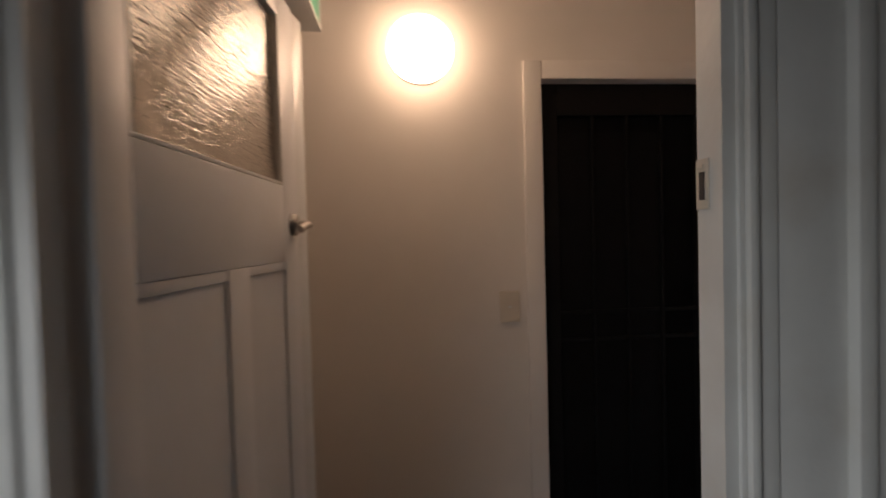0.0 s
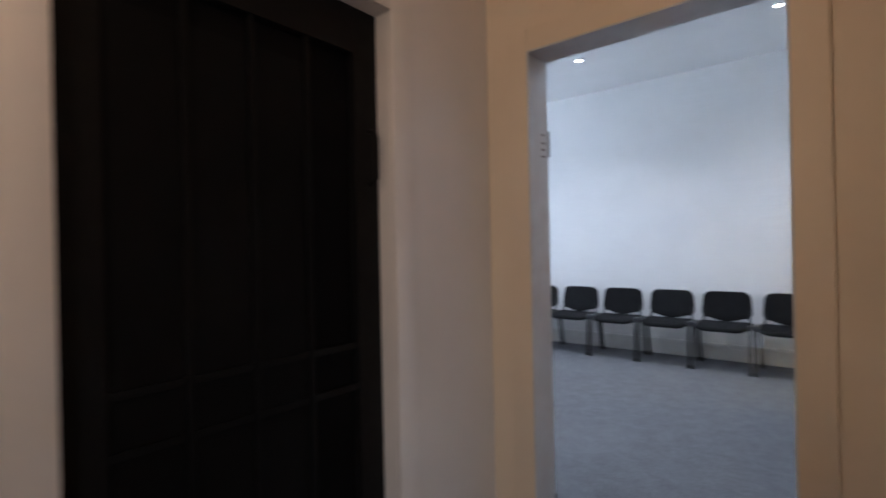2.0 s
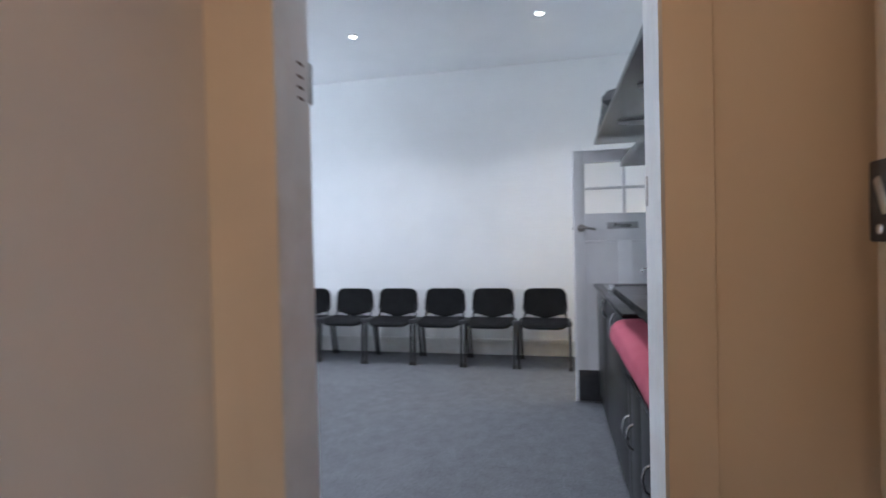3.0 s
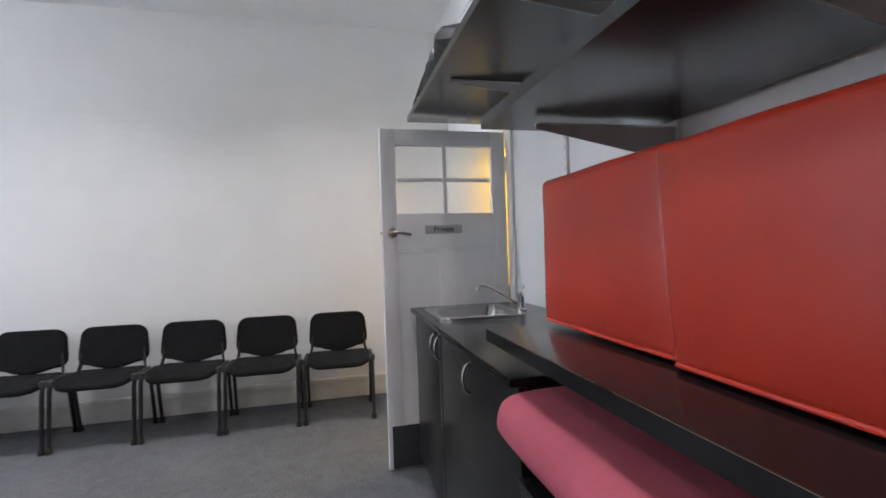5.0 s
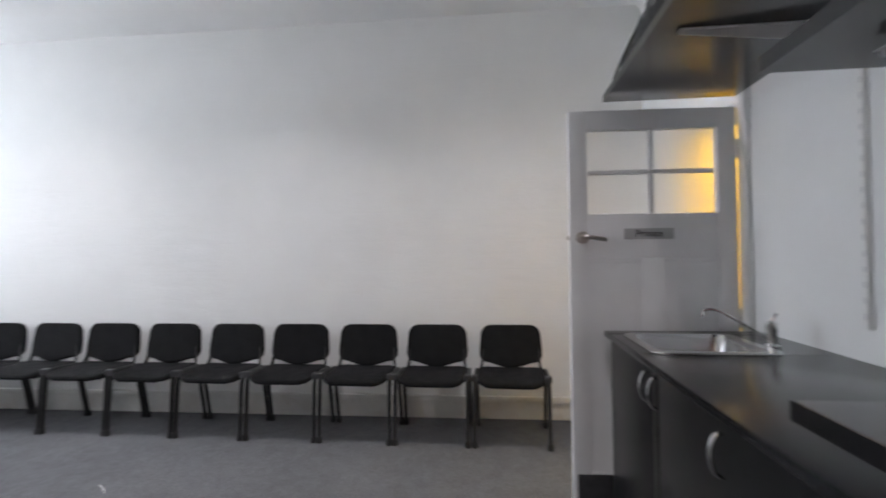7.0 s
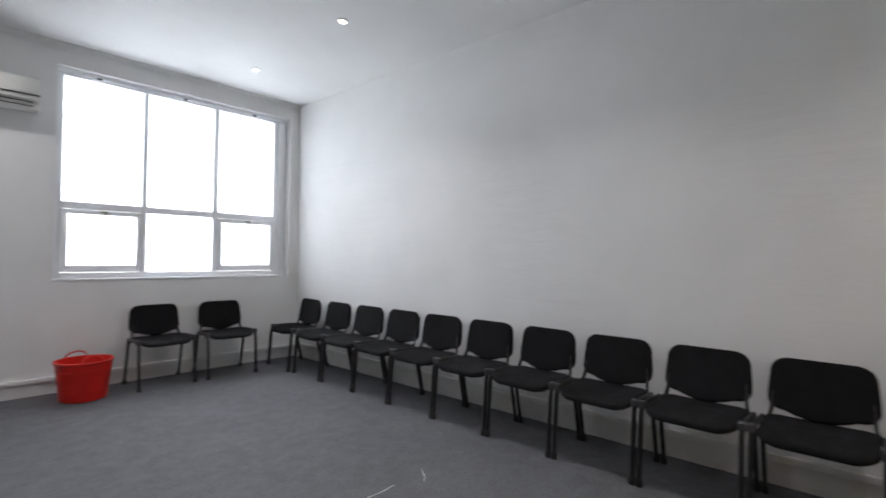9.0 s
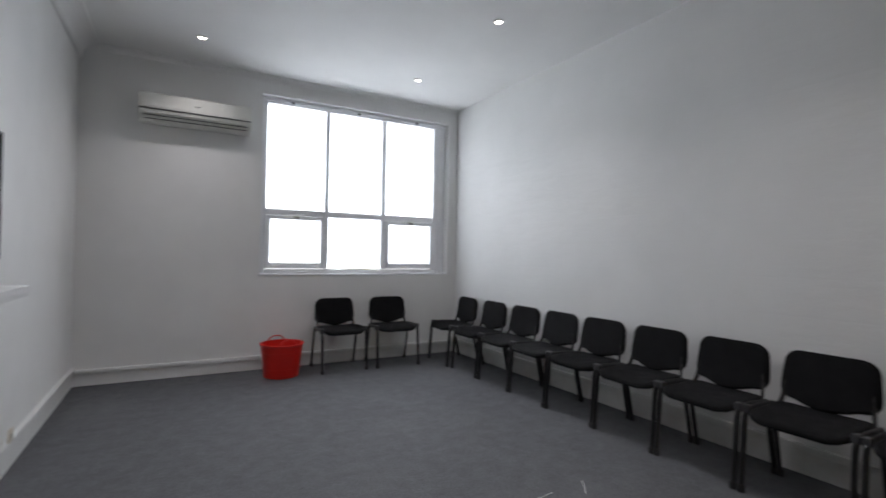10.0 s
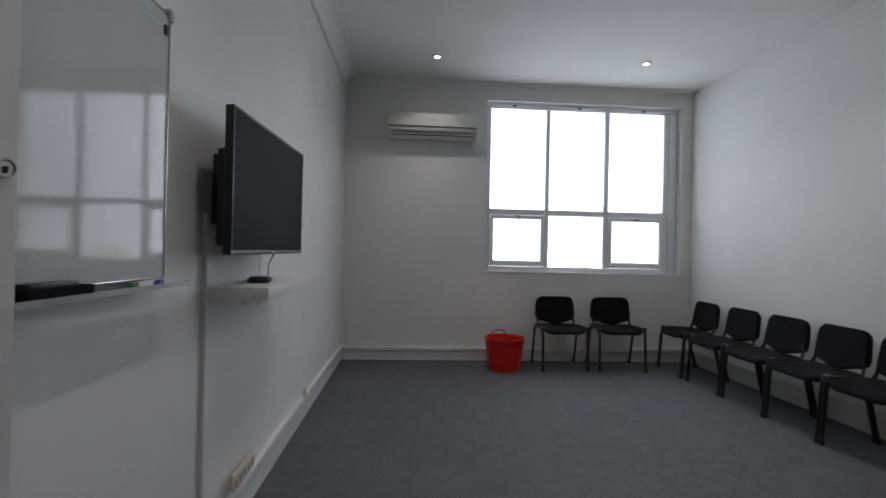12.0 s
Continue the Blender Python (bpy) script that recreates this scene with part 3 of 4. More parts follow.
# dark screen door in the hallway
dd = tagged(new("door_dark"), "black mesh security door with a pull handle, closed", "door", kind="structure")
dd.matrix_basis = pose(DX0, 2.675, 0)
dw, dh = DX1 - DX0, DZ
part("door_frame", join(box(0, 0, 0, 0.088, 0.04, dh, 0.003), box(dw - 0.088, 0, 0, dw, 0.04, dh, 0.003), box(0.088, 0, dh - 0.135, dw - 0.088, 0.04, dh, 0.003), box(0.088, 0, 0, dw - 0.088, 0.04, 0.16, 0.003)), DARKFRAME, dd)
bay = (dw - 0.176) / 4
# added black sheet: the darkness in the gaps is put into its colour
part("backing", box(0.088, 0.030, 0.16, dw - 0.088, 0.036, dh - 0.135), GAPDARK, dd, "black sheet standing for the dark gaps behind the bars")
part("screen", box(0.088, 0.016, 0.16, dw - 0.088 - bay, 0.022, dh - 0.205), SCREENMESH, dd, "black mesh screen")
for i in range(1, 4):
    x = 0.088 + bay * i
    part("bar", box(x - 0.008, 0.004, 0.16, x + 0.008, 0.016, dh - 0.135, 0.002), BARMETAL, dd)
for z in (1.02, 0.90):
    part("rail", box(dw - 0.088 - bay + 0.008, 0.006, z, dw - 0.088, 0.018, z + 0.018, 0.002), DARKFRAME, dd)
    part("rail", join(*[box(0.088 + bay * i + (0.008 if i else 0), 0.008, z, 0.088 + bay * (i + 1) - 0.008, 0.016, z + 0.018, 0.002) for i in range(3)]), BARMETAL, dd)
part("pull_handle", tube([(dw - 0.035, 0.0, 1.66), (dw - 0.035, -0.03, 1.65), (dw - 0.035, -0.03, 1.51), (dw - 0.035, 0.0, 1.50)], 0.008, 8, 1, 0.02), DARKFRAME, dd)
# unseen black panel closes the opening, its colour standing for the dark behind
structure("wall_behind_dark_door", box(DX0 - 0.1, 2.785, 0, DX1 + 0.1, 2.80, 2.3), GAPDARK, "added black panel standing for the dark space behind the screen door", "wall")
part("strike_plate", join(box(-1.7965, 1.243, 1.40, -1.7941, 1.2675, 1.465, 0.0005), box(-1.799, 1.250, 1.452, -1.7965, 1.262, 1.458, 0.001)), CREAMPL, bpy.data.objects["trim_start_lining"], "worn cream strike plate")
part("strike_hole", box(-1.7975, 1.249, 1.412, -1.7966, 1.260, 1.448), GUNMETAL, bpy.data.objects["trim_start_lining"], "dark latch hole")
part("hinge_marks", join(*[box(-0.20, OY1 - 0.0065, z, -0.176, OY1 - 0.0042, z + 0.006, 0.0005) for z in (1.635, 1.66, 1.685, 1.715)]), MARKS, bpy.data.objects["trim_entry_lining"], "dark screw holes of an old hinge")
part("strike_plate", box(-0.176, OY0 + 0.006, 1.362, -0.160, OY0 + 0.0085, 1.422, 0.001), NICKEL, bpy.data.objects["trim_entry_lining"], "metal strike plate")


# ---- hallway things ----
HL = thing("wall_lamp", pose(-2.09, 2.62, 2.122, 90), "round lit opal glass wall lamp in the hallway", "lamp")
part("base", lathe([(0.125, 0.0), (0.13, 0.004), (0.13, 0.022), (0.12, 0.026)], 48), WHITEPL, HL, "white plastic base")
part("diffuser", lathe([(0.130, 0.018), (0.134, 0.028), (0.133, 0.050), (0.122, 0.068), (0.09, 0.080), (0.045, 0.086), (0.0, 0.088)], 56), GLOWLAMP, HL, "glowing opal diffuser").visible_shadow = False

LS = thing("light_switch", pose(-1.747, 2.62, 1.078, 90), "cream wall switch with a small rocker, beside the dark door", "switch")
part("plate", prism(rounded_rect(0.082, 0.13, 0.004), 0.0, 0.016, 0.003), CREAMPL, LS)
part("rocker", prism(rounded_rect(0.012, 0.008, 0.002, 3), 0.016, 0.021, 0.001), WHITEPL, LS)

EXS = thing("exit_sign", pose(-2.47, 2.30, 2.065), "white hanging exit sign box with a green face", "sign")
part("housing", box(-0.05, -0.36, 0.0, 0.03, 0.0, 0.19, 0.005), WHITEPL, EXS)
part("face", box(0.0302, -0.345, 0.016, 0.034, -0.015, 0.176, 0.001), GREEN, EXS, "green sign face")
part("border", join(box(0.03, -0.36, 0.0, 0.038, 0.0, 0.014, 0.002), box(0.03, -0.36, 0.178, 0.038, 0.0, 0.19, 0.002), box(0.03, -0.013, 0.014, 0.038, 0.0, 0.178, 0.002), box(0.03, -0.36, 0.014, 0.038, -0.347, 0.178, 0.002)), WHITEPL, EXS)
part("stem", box(-0.02, -0.19, 0.19, 0.0, -0.17, 0.685, 0.002), WHITEPL, EXS)

SB = thing("switchboard_cabinet", pose(-0.37, 1.42, 0.90), "beige steel wall cabinet with louvres and a black latch", "cabinet")
part("body", rot(pose(-0.30, -0.157, 0.0), rot(Matrix(((1, 0, 0, 0), (0, 0, 1, 0), (0, 1, 0, 0), (0, 0, 0, 1))), prism(rounded_rect(0.6, 1.2, 0.03, 5, 0, 0.6), 0.0, 0.154, 0.008))), CABGREY, SB)
for k in range(5):
    part("louvre", rot(pose(-0.30, -0.002, 0.712 + k * 0.035, -25), box(-0.255, -0.003, -0.003, 0.255, 0.004, 0.003, 0.001)), GUNMETAL, SB, "dark vent slot")
part("key_slot", box(-0.085, -0.004, 0.662, -0.078, 0.001, 0.695, 0.001), GUNMETAL, SB)
lt = part("latch_plate", rot(Matrix(((1, 0, 0, -0.045), (0, 0, 1, -0.001), (0, 1, 0, 0.443), (0, 0, 0, 1))), prism(rounded_rect(0.062, 0.115, 0.004, 3), 0, 0.012, 0.002)), PLASTBLK, SB, "black latch plate")
part("latch_lever", rot(pose(-0.046, 0.006, 0.450, 0, 22, 0), box(-0.008, -0.001, -0.028, 0.008, 0.009, 0.028, 0.003)), STEEL, lt, "steel latch lever")
part("latch_lock", rot(pose(-0.042, 0.010, 0.403, -90), lathe([(0.007, 0.0), (0.007, 0.004), (0.004, 0.005), (0.0, 0.005)], 16)), STEEL, lt)
for k in range(2):
    part("rib", box(-0.52, -0.003, 0.13 + k * 0.05, -0.05, 0.0015, 0.138 + k * 0.05, 0.001), CABGREY, SB)


# ---- chairs ----
def make_chair(m):
    ch = thing("visitor_chair", m, "black fabric visitor chair on a black steel frame", "chair", "chairs along the walls")
    # seat: a slim pad with a rolled edge, dished across, its front lip drooping in the middle
    seat = bmesh.new()
    n_up, seat_rings = 9, []
    for k in range(n_up):
        a = -math.pi / 2 + math.pi * k / (n_up - 1)
        inset = 0.026 * (1 - math.cos(a) ** 0.6)
        seat_rings.append([seat.verts.new((x, y, 0.437 + 0.020 * math.sin(a))) for x, y in rounded_rect(0.470 - 2 * inset, 0.415 - 2 * inset, 0.085 - inset * 0.5, 8, 0, -0.068)])
    for a, b in zip(seat_rings, seat_rings[1:]):
        for k in range(len(a)):
            seat.faces.new((a[k], a[(k + 1) % len(a)], b[(k + 1) % len(a)], b[k]))
    for cap, flip in ((seat_rings[0], True), (seat_rings[-1], False)):
        cz = cap[0].co.z
        ring = [seat.verts.new((v.co.x * 0.5, -0.068 + (v.co.y + 0.068) * 0.5, cz)) for v in cap]
        mid = seat.verts.new((0, -0.068, cz))
        for k in range(len(cap)):
            q = (cap[k], cap[(k + 1) % len(cap)], ring[(k + 1) % len(cap)], ring[k])
            seat.faces.new(q[::-1] if flip else q)
            tri = (ring[k], ring[(k + 1) % len(cap)], mid)
            seat.faces.new(tri[::-1] if flip else tri)
    for v in seat.verts:
        front = max(0, (-0.12 - v.co.y) / 0.155)
        v.co.z += 0.012 * (abs(v.co.x) / 0.22) ** 2 - (0.020 - 0.012 * (abs(v.co.x) / 0.22) ** 2) * front ** 2 + 0.03 * (v.co.y + 0.1)
    part("seat", seat, FABRIC, ch)
    part("seat_pan", box(-0.19, -0.22, 0.405, 0.19, 0.09, 0.416, 0.004, 1), PLASTBLK, ch, "black plastic seat pan")
    # backrest: flat top with wide round shoulders, round lower corners and a bowed bottom edge
    pts = []
    for i in range(12):
        a = radians(90 * i / 11)
        pts.append((0.137 + 0.090 * math.cos(a) ** 0.9, 0.062 + 0.090 * math.sin(a) ** 0.9))
    pts += [(-x, y) for x, y in pts[::-1]]
    side = [(0.2345, -0.02), (0.236, -0.050)] + [(0.166 + 0.070 * math.cos(radians(a)), -0.068 - 0.064 * math.sin(radians(a))) for a in range(8, 86, 13)]
    low = [(-0.15 + 0.30 * i / 12, -0.133 - 0.032 * (1 - (2 * i / 12 - 1) ** 2)) for i in range(13)]
    bm = prism(pts + [(-x, y) for x, y in side] + low + side[::-1], -0.028, 0.014, 0.014, 4)
    for v in bm.verts:
        v.co.z += -0.55 * v.co.x ** 2
    rot(pose(0, 0.118, 0.634, 81, 0, 0), bm)
    part("backrest", bm, FABRIC, ch)
    for s in (-1, 1):
        x = 0.254 * s
        part("front_leg", tube([(x, -0.25, 0.008), (x, -0.222, 0.40), (x, -0.20, 0.458), (x, -0.05, 0.458), (x, 0.08, 0.452)], 0.0185, 12, 0.72, 0.055), STEELBLK, ch)
        part("rear_leg", tube([(x, 0.178, 0.008), (x, 0.085, 0.42), (x, 0.06, 0.46)], 0.0175, 12, 0.72, 0.04), STEELBLK, ch)
        part("back_upright", tube([(x * 0.97, 0.06, 0.452), (x * 0.88, 0.095, 0.455), (x * 0.84, 0.115, 0.50), (x * 0.80, 0.15, 0.66)], 0.0135, 10, 0.7, 0.04), STEELBLK, ch)
        part("side_cap", box(x - 0.021, -0.222, 0.436, x + 0.021, -0.178, 0.482, 0.012, 3), GUNMETAL, ch)
        for y in (-0.25, 0.178):
            part("foot", lathe([(0.020, 0.0), (0.022, 0.005), (0.021, 0.035), (0.017, 0.042)], 12), PLASTBLK, ch).matrix_basis = pose(x, y, 0.0)
    part("crossbar", join(tube([(-0.25, -0.12, 0.425), (0.25, -0.12, 0.425)], 0.011, 8), tube([(-0.25, 0.10, 0.425), (0.25, 0.10, 0.425)], 0.011, 8)), STEELBLK, ch)
    return ch


ROW = [7.473, 6.883, 6.327, 5.794, 5.267, 4.723, 4.176, 3.633, 3.08, 2.533, 1.973]
TURN = [-93, -91, -90, -91.5, -89, -90, -91, -89.5, -90.5, -90, -91]
first = None
for cy, turn in zip(ROW, TURN):
    m = pose(3.925, cy, 0, 0, 0, turn)
    if first is None:
        first = make_chair(m)
    else:
        copy_thing(first, m)
copy_thing(first, pose(2.50, 7.735, 0, 0, 0, 2))
copy_thing(first, pose(3.155, 7.73, 0, 0, 0, -2))


# ---- bucket ----
def tub():
    t = thing("flexible_tub", pose(1.85, 7.60, 0.0, 0, 0, 8), "bright red flexible plastic tub with two handles", "bucket")
    part("tub", lathe([(0.0, 0.004), (0.165, 0.0), (0.178, 0.01), (0.188, 0.11), (0.203, 0.235), (0.214, 0.330), (0.225, 0.338), (0.225, 0.350), (0.209, 0.350), (0.196, 0.235), (0.18, 0.11), (0.166, 0.02), (0.0, 0.014)], 48, False), REDPLAST, t)
    for k in (0.09, 0.26):
        r = 0.176 + 0.115 * k
        part("rib", lathe([(r + 0.002, k), (r + 0.0055, k + 0.006), (r + 0.004, k + 0.014)], 48, False), REDPLAST, t)
    for a in (0, 180):
        part("handle", rot(pose(0, 0, 0, 0, 0, a), tube([(-0.085, -0.197, 0.343), (-0.075, -0.187, 0.374), (-0.03, -0.17, 0.402), (0.03, -0.17, 0.402), (0.075, -0.187, 0.374), (0.085, -0.197, 0.343)], 0.008, 10, 0.9, 0.03)), REDPLAST, t)
    return t


tub()

# ---- air conditioner ----
AC = thing("air_conditioner", pose(0.495, 8.0, 2.575), "cream white split air conditioner on the wall, louvres shut", "air conditioner")
prof = [(0, 0.02), (0, 0.29), (-0.15, 0.29), (-0.19, 0.275), (-0.205, 0.24), (-0.208, 0.13), (-0.195, 0.075), (-0.15, 0.025), (-0.10, 0.0), (-0.03, 0.0)]


def extrude_x(profile, x0, x1, edge=0.0):
    bm = bmesh.new()
    a = [bm.verts.new((x0, y, z)) for y, z in profile]
    b = [bm.verts.new((x1, y, z)) for y, z in profile]
    n = len(profile)
    for i in range(n):
        bm.faces.new((a[i], a[(i + 1) % n], b[(i + 1) % n], b[i]))
    caps = [bm.faces.new(a[::-1]), bm.faces.new(b)]
    bmesh.ops.recalc_face_normals(bm, faces=bm.faces)
    if edge:
        bmesh.ops.bevel(bm, geom=[e for f in caps for e in f.edges], offset=edge, segments=3, affect="EDGES")
    return bm


part("body", extrude_x(prof, 0, 1.03, 0.012), ACPL, AC)
part("front_panel", box(0.006, -0.214, 0.125, 1.024, -0.205, 0.262, 0.004), ACPL, AC)
part("gap", box(0.01, -0.2105, 0.112, 1.02, -0.203, 0.122, 0.001), GUNMETAL, AC, "dark panel gap")
for z, y in ((0.076, -0.197), (0.046, -0.172)):
    part("louvre", rot(pose(0, y, z, 42), box(0.05, -0.003, -0.013, 0.98, 0.003, 0.013, 0.002)), ACPL, AC)
    part("louvre_gap", rot(pose(0, y + 0.006, z - 0.017, 42), box(0.05, -0.004, -0.003, 0.98, 0.002, 0.003)), GUNMETAL, AC, "dark louvre gap")
part("badge", box(0.49, -0.2155, 0.185, 0.54, -0.2135, 0.197, 0.001), CHROME, AC, "small shiny badge")

# ---- ceiling downlights ----
for dx, dy in DOWNLIGHTS:
    d = thing("downlight", pose(dx, dy, CEILING - 0.012), "round white recessed ceiling downlight, lit", "ceiling light", "ceiling downlights")
    part("trim_ring", lathe([(0.029, 0.004), (0.031, 0.0), (0.044, 0.002), (0.048, 0.0115), (0.029, 0.0115)], 32, False), WHITEPL, d)
    part("lens", lathe([(0.0, 0.0065), (0.029, 0.0065), (0.029, 0.010), (0.0, 0.010)], 32, False), GLOWDOWN, d, "glowing lens").visible_shadow = False

# ---- screen wall ----
TV = thing("television", pose(0.0, 4.14, 1.255, 0, 0, 0), "flat black television on a wall bracket, switched off", "television")
tvm = pose(0.150, 0.0, 0, 0, 0, -2.6)
TW, TH = 0.915, 0.543
part("casing", rot(tvm, box(-0.030, 0.0, 0.0, -0.002, TW, TH, 0.006, 3)), PLASTBLK, TV)
part("screen", rot(tvm, box(-0.003, 0.010, 0.018, 0.0005, TW - 0.010, TH - 0.010)), SCREEN, TV, "dark grey switched-off screen")
part("bezel", rot(tvm, join(box(-0.006, 0.0, 0.0, 0.003, TW, 0.018, 0.002), box(-0.006, 0.0, TH - 0.010, 0.003, TW, TH, 0.002), box(-0.006, 0.0, 0.018, 0.003, 0.010, TH - 0.010, 0.002), box(-0.006, TW - 0.010, 0.018, 0.003, TW, TH - 0.010, 0.002))), PLASTBLK, TV)
part("badge", rot(tvm, box(0.003, TW / 2 - 0.02, 0.006, 0.0036, TW / 2 + 0.02, 0.012)), GREYP, TV, "small grey badge")
part("rear_housing", rot(tvm, box(-0.085, 0.06, 0.03, -0.030, 0.80, 0.40, 0.015, 2)), PLASTBLK, TV)
part("wall_bracket", join(box(0.001, 0.20, 0.12, 0.03, 0.68, 0.40, 0.003), box(0.03, 0.30, 0.2, 0.085, 0.36, 0.33, 0.003), box(0.03, 0.52, 0.2, 0.10, 0.58, 0.33, 0.003)), GUNMETAL, TV, "dark metal bracket")

SH = thing("floating_shelf", pose(0, 4.29, 1.085), "white floating shelf under the television", "shelf")
part("board", box(0.001, 0.0, -0.008, 0.245, 1.0, 0.042, 0.003), TRIM, SH)
part("bracket_pin", box(0.12, 0.06, -0.035, 0.128, 0.07, -0.008), STEEL, SH)
RB = thing("media_box", pose(0.115, 4.60, 1.127, 0, 0, 12), "small black media box on the white shelf", "media box")
part("case", prism(rounded_rect(0.10, 0.15, 0.025), 0.0, 0.022, 0.006), PLASTBLK, RB)
part("lid", prism(rounded_rect(0.08, 0.12, 0.02), 0.022, 0.026, 0.002), GUNMETAL, RB)
solid("cable", tube([(0.115, 4.68, 1.137), (0.10, 4.78, 1.14), (0.08, 4.84, 1.20), (0.11, 4.85, 1.262)], 0.0035, 6, 1, 0.05), PLASTBLK, "thin black cable from the media box to the television", "cable")
solid("cable", tube([(0.012, 4.93, 0.99), (0.012, 4.93, 1.262)], 0.004, 6), WHITEPL, "thin white cable on the wall under the television", "cable")
CD = thing("cable_duct", pose(0, 4.275, 0.162), "white plastic cable duct running up the wall", "cable duct")
part("duct", box(0.0, -0.012, 0.0, 0.016, 0.013, 1.248, 0.002), WHITEPL, CD)
part("cover", box(0.016, -0.010, 0.004, 0.019, 0.011, 1.244, 0.001), WHITEPL, CD)


def outlet(y, z, length, label):
    o = thing("power_outlet", pose(0.034, y, z), label, "power outlet", "outlets on the skirting")
    part("plate", box(0.0, 0.0, 0.0, 0.012, length, 0.075, 0.003), CREAMPL, o)
    for k in range(max(1, round(length / 0.06))):
        yy = (k + 0.5) * length / max(1, round(length / 0.06))
        part("socket", join(box(0.012, yy - 0.012, 0.03, 0.0135, yy - 0.008, 0.045), box(0.012, yy + 0.008, 0.03, 0.0135, yy + 0.012, 0.045), box(0.012, yy - 0.002, 0.015, 0.0135, yy + 0.002, 0.027)), GUNMETAL, o)


outlet(4.53, 0.205, 0.28, "long cream power outlet strip above the skirting")
outlet(5.93, 0.185, 0.07, "small cream power outlet on the wall")

WB = thing("whiteboard", pose(0.002, 2.905, 1.19, 0, 0, -0.4), "glossy magnetic whiteboard with a pen tray, reflecting the window", "whiteboard")
part("panel", box(0.012, 0.0, 0.0, 0.026, 1.0, 0.80), BOARD, WB)
part("frame", join(box(0.002, 1.0, 0.0, 0.030, 1.006, 0.80, 0.001), box(0.002, 0.0, 0.80, 0.030, 1.006, 0.806, 0.001), box(0.002, 0.0, -0.006, 0.030, 1.006, 0.0, 0.001)), STEEL, WB, "thin aluminium frame")
part("corner_clip", box(0.0, 0.992, 0.785, 0.036, 1.018, 0.822, 0.006), GREYP, WB, "grey plastic corner clip")
part("magnet", box(0.026, 0.972, 0.735, 0.034, 0.988, 0.765, 0.004), GUNMETAL, WB)
part("pen_tray", join(box(0.03, 0.0, -0.026, 0.095, 1.03, -0.022), box(0.092, 0.0, -0.022, 0.095, 1.03, -0.012)), STEEL, WB, "aluminium pen tray")
part("ink_smear", join(box(0.0262, 0.80, 0.770, 0.0266, 0.90, 0.785), box(0.0262, 0.84, 0.745, 0.0266, 0.95, 0.757)), TEALINK, WB, "smeared teal marker")
ER = thing("board_eraser", pose(0.065, 3.43, 1.168), "black felt whiteboard eraser on the tray", "eraser")
part("felt", box(-0.022, -0.11, 0.0, 0.022, 0.08, 0.028, 0.004), FABRIC, ER)
part("grip", box(-0.02, -0.105, 0.028, 0.02, 0.03, 0.038, 0.004), PLASTBLK, ER)
for y, mt, lab in ((3.73, WHITEPL, "white and green whiteboard marker on the tray"), (3.86, WHITEPL, "white and blue whiteboard marker on the tray")):
    mk = thing("marker", pose(0.065, y, 1.177, 90, 0, 8), lab, "marker", "markers on the tray")
    part("barrel", lathe([(0.0, -0.05), (0.008, -0.05), (0.009, -0.045), (0.009, 0.03), (0.0, 0.03)], 14, False), mt, mk)
    part("cap", lathe([(0.0, 0.03), (0.0095, 0.03), (0.0095, 0.062), (0.006, 0.066), (0.0, 0.066)], 14, False), GREENPEN if "green" in lab else BLUEPEN, mk)

# ---- kitchenette ----
CX0, CX1, CF = 1.125, 2.675, 1.545


def cabinet_unit(name, x0, x1, z1, front, back, doors, label, handle_z):
    c = thing(name, pose(x0, 0, 0), label, "cabinet")
    w = x1 - x0
    part("carcass", join(box(0, back, 0.10, 0.018, front - 0.02, z1), box(w - 0.018, back, 0.10, w, front - 0.02, z1), box(0.018, back, 0.10, w - 0.018, front - 0.02, 0.118), box(0.018, back, 0.118, w - 0.018, back + 0.016, z1)), CABINET, c)
    part("plinth", box(0.0, back + 0.05, 0.0, w, front - 0.055, 0.10), CABINET, c)
    for a, b, hx in doors:
        d = part("door", box(a + 0.0015, front - 0.0195, 0.102, b - 0.0015, front, z1 - 0.004, 0.0015), CABINET, c)
        if hx is None:
            continue
        part("handle", tube([(hx, front - 0.002, handle_z - 0.055), (hx, front + 0.018, handle_z - 0.045), (hx, front + 0.032, handle_z), (hx, front + 0.018, handle_z + 0.045), (hx, front - 0.002, handle_z + 0.055)], 0.0055, 8, 1.3, 0.04), STEEL, d, "curved brushed steel handle")
    return c


cabinet_unit("sink_cabinet", 2.02, CX1, 0.930, CF, 0.905, [(0.0, 0.07, 0.03), (0.07, 0.655, 0.12)], "black melamine sink cabinet with curved steel handles, shut", 0.845)
BC = cabinet_unit("base_cabinet", CX0, 2.016, 0.930, CF, 0.905, [(0.0, 0.913, 0.458)], "black melamine base cabinet with a curved steel handle, shut", 0.832)
LC = cabinet_unit("low_cabinet", -0.13, 1.112, 0.672, 1.555, 0.955, [(0.0, 0.665, None), (0.665, 0.92, 0.73), (0.92, 1.166, 1.11), (1.166, 1.242, 1.222)], "low black cabinet with curved steel handles, below the desk shelf", 0.44)
part("top", box(-0.01, 0.95, 0.673, 1.244, 1.562, 0.70, 0.002), LAMINATE, LC, "black laminate top")
part("riser", box(0.0, 0.96, 0.7005, 1.20, 1.45, 0.755), CABINET, LC)

